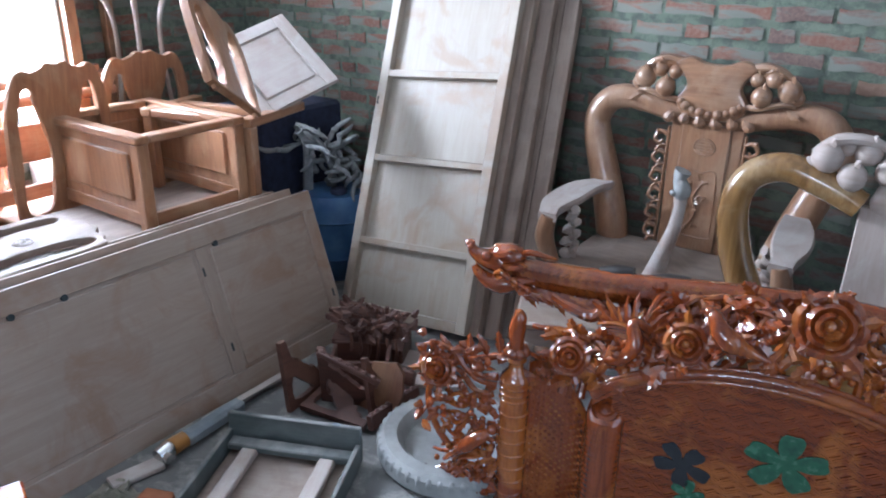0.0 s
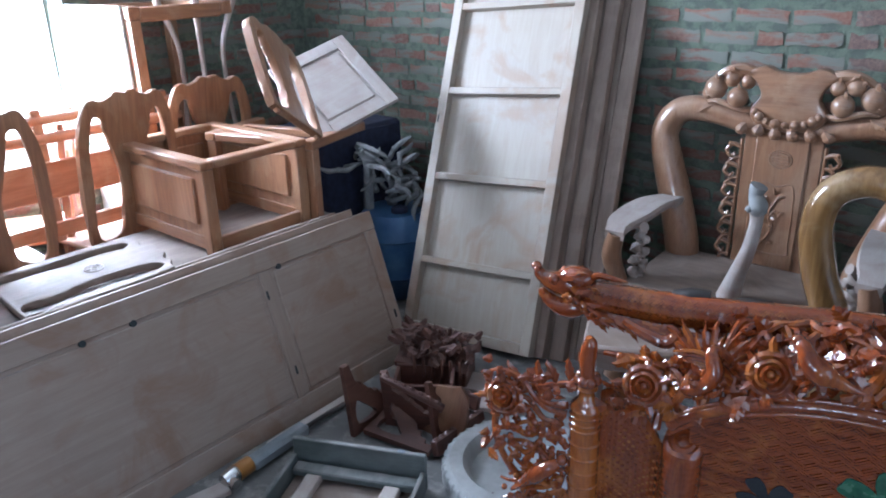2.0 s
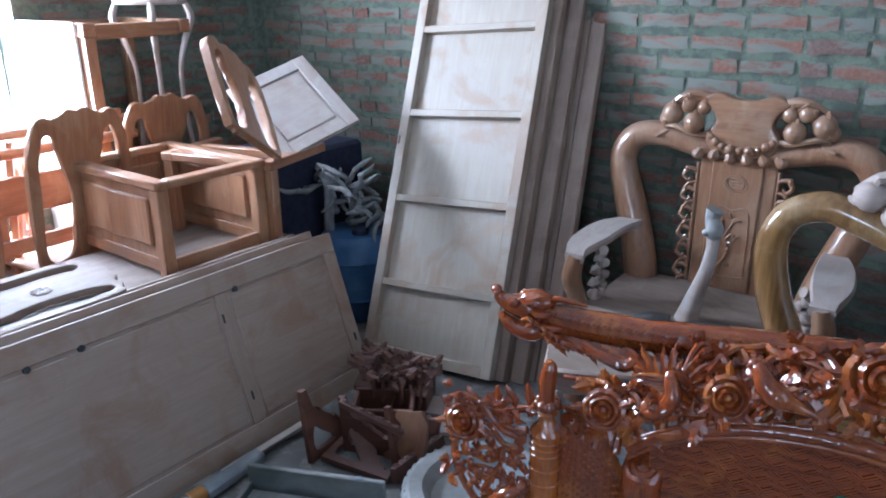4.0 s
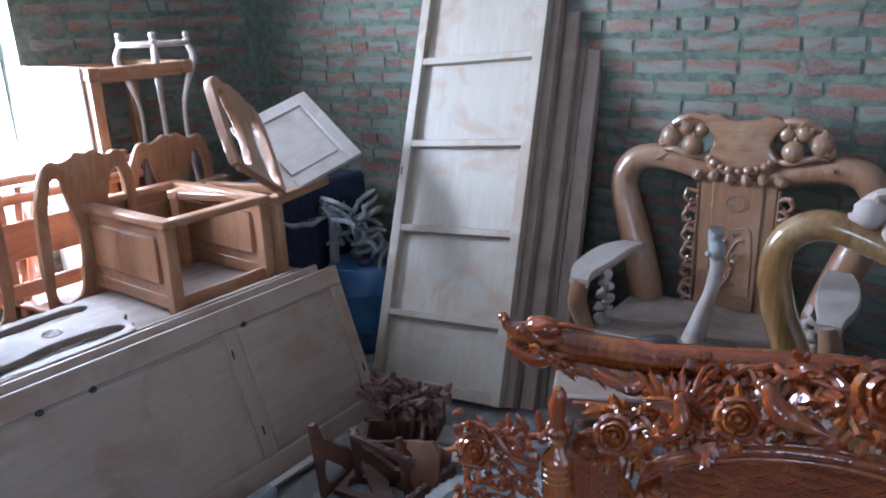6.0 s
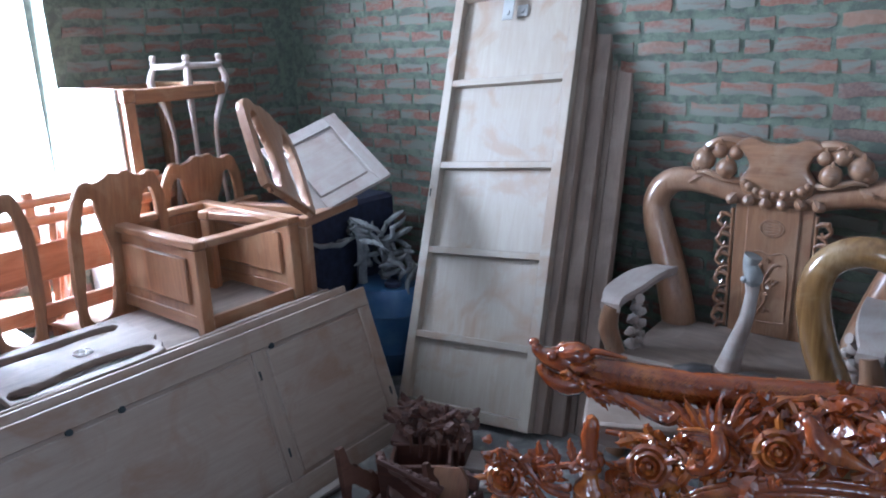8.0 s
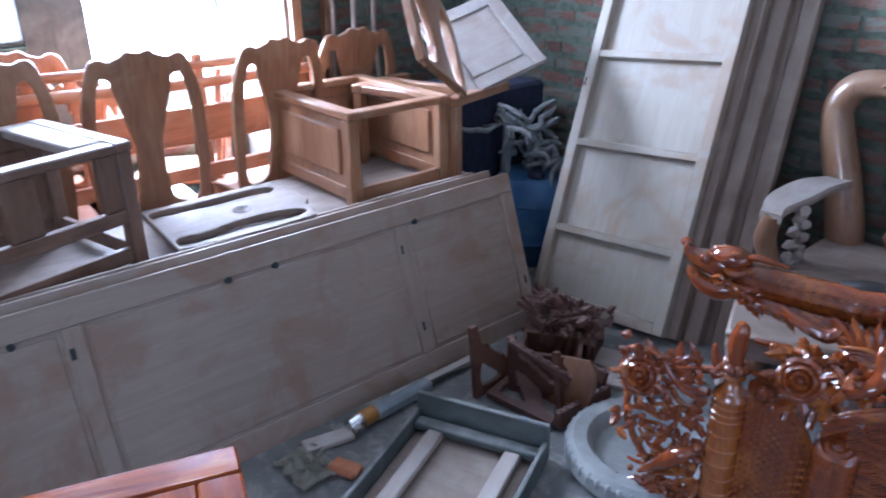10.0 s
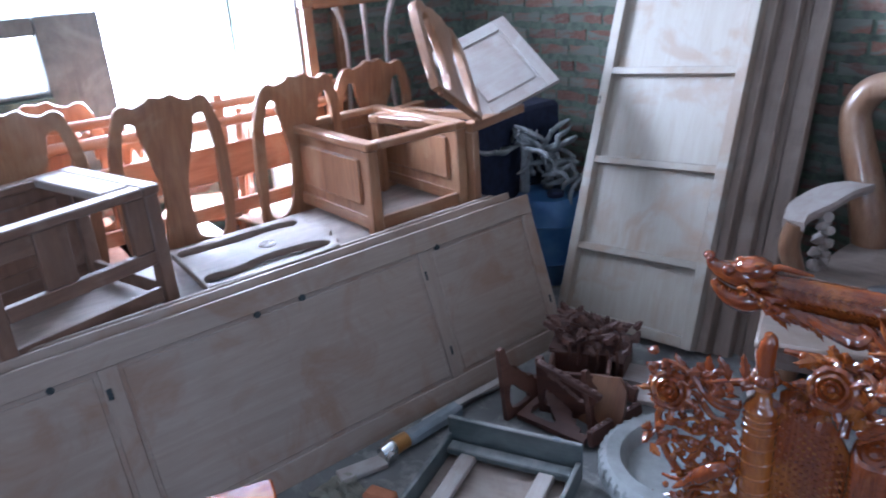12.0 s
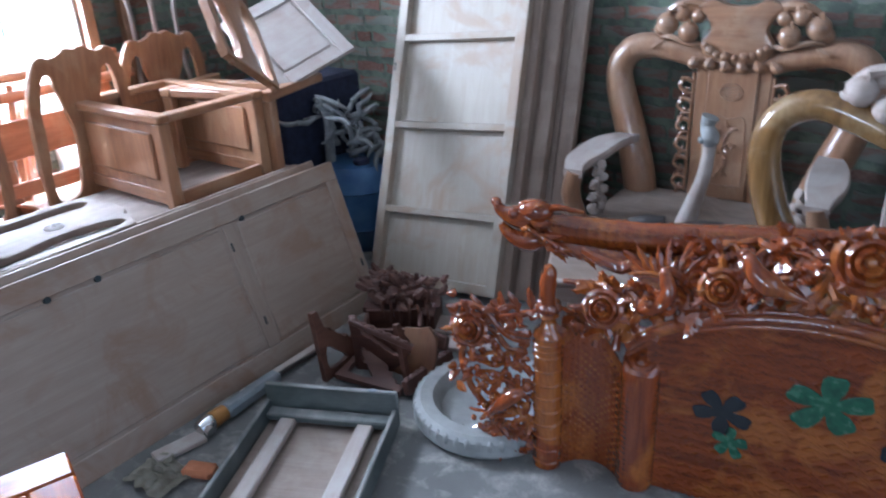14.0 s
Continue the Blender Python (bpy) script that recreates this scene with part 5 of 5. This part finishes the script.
# dragon along the top
bm = B()
spine = [(-0.30, 0.262, 0.735), (-0.18, 0.26, 0.735), (0.0, 0.262, 0.735), (0.2, 0.265, 0.745), (0.45, 0.268, 0.765), (0.7, 0.27, 0.775), (1.0, 0.265, 0.76), (1.3, 0.26, 0.735)]
tube(bm, spine, [0.038, 0.045, 0.046, 0.048, 0.05, 0.05, 0.046, 0.038], 16, 8)
part("dragon_body", bm, LQX, lb)
bm = B()
path = spline(spine, 12)
for i, p in enumerate(path[10:80]):
    for w in range(4):
        a = radians(-52 + 31 * w)
        out = Vector((0, -math.cos(a), math.sin(a)))
        c = p + out * 0.0505
        for k in (-1, 0, 1):
            m = axes(c, (1, 0, 0), out) @ pose(0, 0, 0, 0, 0, 48 if (i + w) % 2 else -48) @ pose(0, k * 0.0066, 0)
            bx(bm, -0.0125, 0.0125, -0.0022, 0.0022, -0.004, 0.004, m, bev=0)
sc2 = part("scale_relief", bm, LQX, lb, "hatched carved dragon scales")
sc2["kind"] = "stuff"
bm = B()
for a, b in ((0.02, 0.13), (0.17, 0.30), (0.34, 0.52), (0.56, 0.66)):
    tube(bm, [(a, 0.282, 0.768), ((a + b) / 2, 0.284, 0.778), (b, 0.285, 0.786)], [0.02, 0.03, 0.02], 10, 4, 0.8)
part("dark_ridge", bm, M_SOOT, lb, "black stained ridge along the dragon")
# head: skull, snout, open jaw, whiskers, horns, mane
bm = B()
tube(bm, [(-0.25, 0.255, 0.755), (-0.30, 0.25, 0.762), (-0.345, 0.245, 0.762), (-0.385, 0.24, 0.775), (-0.40, 0.238, 0.795)], [0.045, 0.05, 0.036, 0.022, 0.016], 12, 5)
ball(bm, (-0.405, 0.236, 0.808), 0.017, (1.1, 1, 0.9), 10)
ball(bm, (-0.398, 0.222, 0.802), 0.011, seg=8)
ball(bm, (-0.335, 0.205, 0.785), 0.018, seg=10)
ball(bm, (-0.325, 0.285, 0.785), 0.018, seg=10)
ball(bm, (-0.27, 0.245, 0.79), 0.045, (1.35, 1.0, 0.8), 14)
dh = part("dragon_head", bm, LQX, lb, "glossy carved dragon head with mane")
for i in range(14):
    bm = B()
    leaf(bm, (-0.315 + 0.009 * i, 0.205 + 0.016 * (i % 4), 0.80 - 0.0085 * i + 0.012 * (i % 2)), (0.9, -0.15, 0.16 - 0.03 * i), (0, -0.7, 0.7), 0.085, 0.03, 0.08)
    part("mane_lock", bm, LQX, dh)
for i in range(5):
    bm = B()
    x, z = -0.30 + 0.022 * i, 0.735 - 0.01 * i
    tube(bm, [(x, 0.20, z), (x + 0.02, 0.19, z + 0.012), (x + 0.034, 0.188, z), (x + 0.022, 0.192, z - 0.012), (x + 0.014, 0.196, z - 0.002)], [0.007, 0.009, 0.008, 0.006, 0.004], 7, 4)
    part("cheek_curl", bm, LQX, dh)
bm = B()
tube(bm, [(-0.24, 0.245, 0.70), (-0.29, 0.235, 0.682), (-0.335, 0.23, 0.69), (-0.372, 0.23, 0.715), (-0.385, 0.23, 0.735)], [0.034, 0.036, 0.027, 0.018, 0.010], 12, 5)
dj = part("dragon_jaw", bm, LQX, lb)
for i in range(6):
    bm = B()
    leaf(bm, (-0.37 + 0.02 * i, 0.212, 0.72 - 0.006 * i), (0.1, 0, 1), (0, -1, 0), 0.022, 0.009)
    part("fang", bm, LQX, dj)
for i in range(12):
    bm = B()
    leaf(bm, (-0.24 + 0.03 * i, 0.215, 0.70 - 0.001 * i), (0.85, -0.25, -0.28), (0, -1, 0.2), 0.11, 0.034, 0.0)
    part("beard_lock", bm, LQX, dj)
bm = B()
tube(bm, [(-0.23, 0.24, 0.79), (-0.2, 0.235, 0.81), (-0.15, 0.24, 0.805), (-0.11, 0.245, 0.80)], [0.013, 0.011, 0.008, 0.004], 8, 4)
tube(bm, [(-0.10, 0.20, 0.69), (-0.04, 0.18, 0.675), (0.03, 0.18, 0.66), (0.06, 0.185, 0.69), (0.03, 0.19, 0.71)], [0.014, 0.018, 0.022, 0.018, 0.01], 8, 5)
for i in range(4):
    tube(bm, [(0.05, 0.18, 0.665), (0.075, 0.165 + 0.008 * i, 0.672 - 0.012 * i), (0.095, 0.16 + 0.01 * i, 0.655 - 0.012 * i)], [0.011, 0.009, 0.003], 7, 3)
part("dragon_claw", bm, LQX, lb)

for i in range(34):
    bm = B()
    c = path[6 + 2 * i]
    leaf(bm, c + Vector((0, -0.03, -0.03 - 0.008 * (i % 2))), (0.85, -0.3, -0.45 - 0.2 * (i % 3)), (0, -0.8, 0.3), 0.085 + 0.02 * (i % 2), 0.026, 0.12)
    part("belly_fin", bm, LQX, lb)
FACE = (0.05, -1, 0.35)
rnd = random.Random(44)


def leaf_burst(c, count, size, parent, face=FACE):
    face = Vector(face).normalized()
    u = face.cross(UP).normalized()
    v = u.cross(face)
    for i in range(count):
        a = 2 * math.pi * (i + rnd.uniform(-0.25, 0.25)) / count
        way = u * math.cos(a) + v * math.sin(a) + face * rnd.uniform(0.0, 0.35)
        bm = B()
        leaf(bm, Vector(c) - face * 0.012, way, face, size * rnd.uniform(0.75, 1.2), size * 0.36, 0.15)
        part("leaf", bm, LQ, parent)


# each rose is a bud with petals and leaves round it
for c, r, leaves in (((0.02, -0.02, 0.620), 0.050, 7), ((0.33, -0.015, 0.735), 0.050, 8), ((0.66, 0.03, 0.845), 0.075, 9), ((-0.40, -0.02, 0.468), 0.052, 11), ((-0.315, -0.03, 0.055), 0.048, 7),
                     ((0.95, -0.01, 0.72), 0.05, 7)):
    bm = B()
    ball(bm, Vector(c) + Vector(FACE).normalized() * (0.26 * r), 0.22 * r, (1, 1, 1), 8)
    ball(bm, Vector(c) - Vector(FACE).normalized() * (0.15 * r), 0.5 * r, (1, 0.6, 1), 10)
    bud = part("rose", bm, LQ, lb, "carved lacquered rose")
    for ring, (count, rad, lift, span) in enumerate(((6, 1.0, 0.0, 0.66), (5, 0.66, 0.12, 0.78), (4, 0.38, 0.24, 0.95))):
        for i in range(count):
            part("petal", petal(c, FACE, r, 2 * math.pi * (i + 0.37 * ring) / count, rad, lift, span), LQ, bud)
    leaf_burst(c, leaves, r * 1.8, bud)

# vines and leaves of the band between rim and dragon
bm = B()
for k in range(30):
    s = -0.10 + 1.36 * rnd.random()
    f = rnd.random() * 0.4
    pts = []
    ds = rnd.choice((-1, 1)) * 0.03
    for j in range(6):
        pts.append(on_crest(s, min(max(f, -0.05), 0.42 if s < 0.22 else 0.8), rnd.uniform(0.0, 0.02)))
        s += ds + rnd.uniform(-0.012, 0.012)
        f += rnd.uniform(0.02, 0.26)
        s = min(max(s, -0.13), 1.27)
    tube(bm, pts, [0.013, 0.016, 0.014, 0.011, 0.008], 7, 4)
for s in [0.0 + 0.058 * i for i in range(21)]:
    tube(bm, [(s, 0.0, rim_z(s)), on_crest(s + rnd.uniform(-0.02, 0.02), 0.25, 0.01), on_crest(s + rnd.uniform(-0.03, 0.03), 0.38 if s < 0.2 else 0.6)], [0.014, 0.011, 0.009], 7, 3)
part("vine", bm, LQ, lb, "openwork carved vine")
bm = B()
for k in range(210):
    s = -0.10 + 1.36 * rnd.random()
    f = rnd.random() * (0.45 if s < 0.22 else 0.9)
    c = on_crest(s, f, 0.004)
    leaf(bm, c, (rnd.uniform(-1, 1), rnd.uniform(-0.5, 0.0), rnd.uniform(-0.5, 1)), FACE, rnd.uniform(0.05, 0.095), 0.042, 0.25)
for k in range(60):
    c = on_crest(-0.08 + 1.3 * rnd.random(), rnd.random() * 0.45, 0.012)
    ball(bm, c, rnd.uniform(0.008, 0.016), seg=7)
part("foliage", bm, LQ, lb, "small carved leaves and buds")


def phoenix(c, flip, size, body_turn):
    """A crouching carved bird with a fan of long feathers."""
    o = Vector(c)
    bm = B()
    tube(bm, [o + Vector((flip * q * size, y * size, z * size)) for q, y, z in ((-0.25, 0.0, 0.42), (-0.16, -0.1, 0.36), (-0.04, -0.16, 0.16), (0.16, -0.16, 0.0), (0.42, -0.08, -0.14), (0.8, 0, -0.3))],
         [0.10 * size, 0.13 * size, 0.19 * size, 0.22 * size, 0.13 * size, 0.02 * size], 12, 5)
    ball(bm, o + Vector((-flip * 0.27 * size, -0.02 * size, 0.44 * size)), 0.11 * size, seg=10)
    leaf(bm, o + Vector((-flip * 0.33 * size, -0.02 * size, 0.44 * size)), (-flip, -0.1, -0.2), (0, -1, 0.2), 0.16 * size, 0.09 * size)
    return bm


bm = phoenix((0.42, -0.02, 0.78), 1, 0.15, 0)
part("bird", bm, LQ, lb, "small carved bird among roses")
bm = B()
o = Vector((0.13, 0.03, 0.60))
tube(bm, [o + Vector(q) for q in ((-0.02, 0.0, 0.0), (0.03, -0.02, 0.03), (0.065, -0.02, 0.085), (0.05, 0.0, 0.14), (0.09, 0.02, 0.12), (0.12, 0.03, 0.06))], [0.012, 0.022, 0.026, 0.018, 0.014, 0.006], 10, 5)
ph = part("phoenix", bm, LQ, lb, "carved phoenix with feather fan")
for i in range(11):
    a = radians(150 - 13 * i)
    bm = B()
    leaf(bm, o + Vector((0.04, 0.0, 0.07)), (math.cos(a), 0.35, math.sin(a)), (0, -1, 0.4), 0.12 + 0.02 * (i % 3), 0.03, 0.1)
    part("feather", bm, LQ, ph)
for i in range(8):
    bm = B()
    x, z = -0.05 + 0.014 * i, 0.12 - 0.006 * i
    tube(bm, [o + Vector(q) for q in ((x, -0.005, z), (x + 0.07, 0.0, z + 0.01 - 0.006 * i), (x + 0.14, 0.01, z - 0.03 - 0.01 * i), (x + 0.185, 0.015, z - 0.09 - 0.01 * i))], [0.006, 0.011, 0.010, 0.003], 7, 4, 0.6)
    part("tail_feather", bm, LQ, ph)

# openwork wing beside the post
bm = B()
for k in range(17):
    s, z = -0.19 - 0.06 * rnd.random(), 0.03 + 0.5 * rnd.random()
    pts = []
    for j in range(6):
        pts.append((s, -0.012 + rnd.uniform(-0.014, 0.014), z))
        s -= rnd.uniform(0.01, 0.075)
        z += rnd.uniform(-0.055, 0.055)
        s = max(s, -0.47 + 0.1 * max(0, 0.3 - z))
        z = min(max(z, 0.02), 0.56)
    tube(bm, pts, [0.011, 0.009, 0.010, 0.008, 0.005], 7, 4)
tube(bm, [(-0.18, 0, 0.06), (-0.28, 0, 0.10), (-0.40, -0.005, 0.22), (-0.44, -0.005, 0.36), (-0.38, 0, 0.47), (-0.26, 0, 0.53), (-0.18, 0, 0.56)], [0.016, 0.013, 0.012, 0.012, 0.013, 0.012, 0.012], 8, 5)
part("vine", bm, LQ, lb, "openwork carved vine")
bm = B()
for k in range(110):
    s, z = -0.19 - 0.27 * rnd.random(), 0.02 + 0.56 * rnd.random()
    if s < -0.36 and z < 0.25:
        continue
    leaf(bm, (s, -0.015, z), (rnd.uniform(-1, 1), rnd.uniform(-0.5, 0.1), rnd.uniform(-1, 1)), FACE, rnd.uniform(0.03, 0.06), 0.03, 0.2)
for k in range(30):
    ball(bm, (-0.2 - 0.2 * rnd.random(), -0.02, 0.08 + 0.36 * rnd.random()), rnd.uniform(0.008, 0.014), seg=7)
for s, z in ((-0.24, 0.58), (-0.30, 0.57), (-0.36, 0.55), (-0.42, 0.52), (-0.20, 0.60)):
    leaf(bm, (s, -0.01, z - 0.03), (rnd.uniform(-0.4, 0.3), -0.1, 1), FACE, 0.09, 0.03, 0.1)
part("foliage", bm, LQ, lb, "small carved leaves and buds")
bm = B()
tube(bm, [(-0.215, -0.03, 0.285), (-0.245, -0.045, 0.265), (-0.285, -0.045, 0.225), (-0.33, -0.035, 0.175), (-0.37, -0.03, 0.13)], [0.016, 0.026, 0.028, 0.016, 0.006], 12, 5)
ball(bm, (-0.205, -0.03, 0.30), 0.019, seg=10)
for i in range(4):
    leaf(bm, (-0.245 - 0.012 * i, -0.066, 0.265 - 0.012 * i), (-0.7, 0.05, -0.7), (0, -1, 0.2), 0.09, 0.02, 0.0)
part("bird", bm, LQ, lb, "carved bird with folded wings")

# ---- bricks of the two walls ----
PITCH, BL, BH = 0.09, 0.218, 0.058
brick_rnd = random.Random(77)
brick_meshes = []
for i in range(10):
    bm = B()
    wide = BL if i < 8 else BL * 0.48
    cols, rows = (7, 3) if i < 8 else (4, 3)
    face, rear = [], []
    for a in range(cols):
        for b in range(rows):
            edge = a in (0, cols - 1) or b in (0, rows - 1)
            x, z = wide * (a / (cols - 1) - 0.5), BH * (b / (rows - 1) - 0.5)
            x += brick_rnd.uniform(-0.006, 0.006) * (a not in (0, cols - 1)) + brick_rnd.uniform(-0.005, 0.003) * (1 if a else -1) * (a in (0, cols - 1))
            z += brick_rnd.uniform(-0.009, 0.004) * (1 if b else -1) * (b != 1)
            face.append(bm.verts.new((x, -0.05 + (brick_rnd.uniform(0.002, 0.008) if edge else brick_rnd.uniform(-0.003, 0.003)), z)))
            rear.append((x, z))
    for a in range(cols - 1):
        for b in range(rows - 1):
            bm.faces.new((face[a * rows + b], face[(a + 1) * rows + b], face[(a + 1) * rows + b + 1], face[a * rows + b + 1]))
    ring = [a * rows for a in range(cols)] + [(cols - 1) * rows + b for b in range(1, rows)] + [a * rows + rows - 1 for a in range(cols - 2, -1, -1)] + [b for b in range(rows - 2, 0, -1)]
    hind = [bm.verts.new((rear[k][0] * 1.01, 0.0, rear[k][1] * 1.03)) for k in ring]
    for k in range(len(ring)):
        l = (k + 1) % len(ring)
        bm.faces.new((face[ring[k]], hind[k], hind[l], face[ring[l]]))
    brick_meshes.append(mesh_of("brick", bm, M_BRICK, 50))


def lay_bricks(wall, place, length, near, skip):
    """Courses of bricks standing a little proud of the mortar; those in the near stretch are pieces, the rest one joined mesh."""
    rest, count = B(), 0
    row = 0
    while row * PITCH + PITCH / 2 < TOP - 0.05:
        z = row * PITCH + PITCH / 2
        u = -(row % 2) * 0.115 + brick_rnd.uniform(-0.03, 0.03)
        while u < length:
            k = brick_rnd.randrange(8) if brick_rnd.random() > 0.12 else 8 + brick_rnd.randrange(2)
            wide = BL if k < 8 else BL * 0.48
            c = u + wide / 2
            u += wide + brick_rnd.uniform(0.012, 0.022)
            if c - wide / 2 < 0.01 or c + wide / 2 > length - 0.01 or skip(c, z, wide):
                continue
            m = place(c, z + brick_rnd.uniform(-0.004, 0.004)) @ pose(0, brick_rnd.uniform(-0.004, 0.003), 0, brick_rnd.uniform(-2, 2), brick_rnd.uniform(-1.6, 1.6), 0)
            if near(c, z) and count < 300:
                ob = new("brick", brick_meshes[k])
                ob.parent, ob.matrix_basis = wall, m
                count += 1
            else:
                a = len(rest.verts)
                rest.from_mesh(brick_meshes[k])
                rest.verts.ensure_lookup_table()
                for v in rest.verts[a:]:
                    v.co = m @ v.co
        row += 1
    ob = part("brick_courses", rest, M_BRICK, wall, "further courses of the same bricks", sharp=60)
    ob["kind"] = "stuff"


def north(c, z):
    return Matrix.Translation((W + c, N - 0.009, z)) @ pose(0, 0.05, 0, 0, 0, 0)


def west(c, z):
    return Matrix.Translation((W + 0.009, N - c, z)) @ pose(0, 0, 0, 0, 0, 90) @ pose(0, 0.05, 0)


lay_bricks(wall_north, north, E - W, lambda c, z: c < 4.2 and 0.75 < z < 2.2 and not (1.55 < c < 2.4 and z < 1.9), lambda c, z, w: False)
lay_bricks(wall_west, west, N - S, lambda c, z: (c < 1.75 or 3.1 < c < 4.0) and 0.9 < z < 2.2,
           lambda c, z, w: any(N - c + w / 2 > a - 0.005 and N - c - w / 2 < b + 0.005 and sill - 0.03 < z < HEAD + 0.03 for (a, b), sill in zip(OPEN, SILLS)))
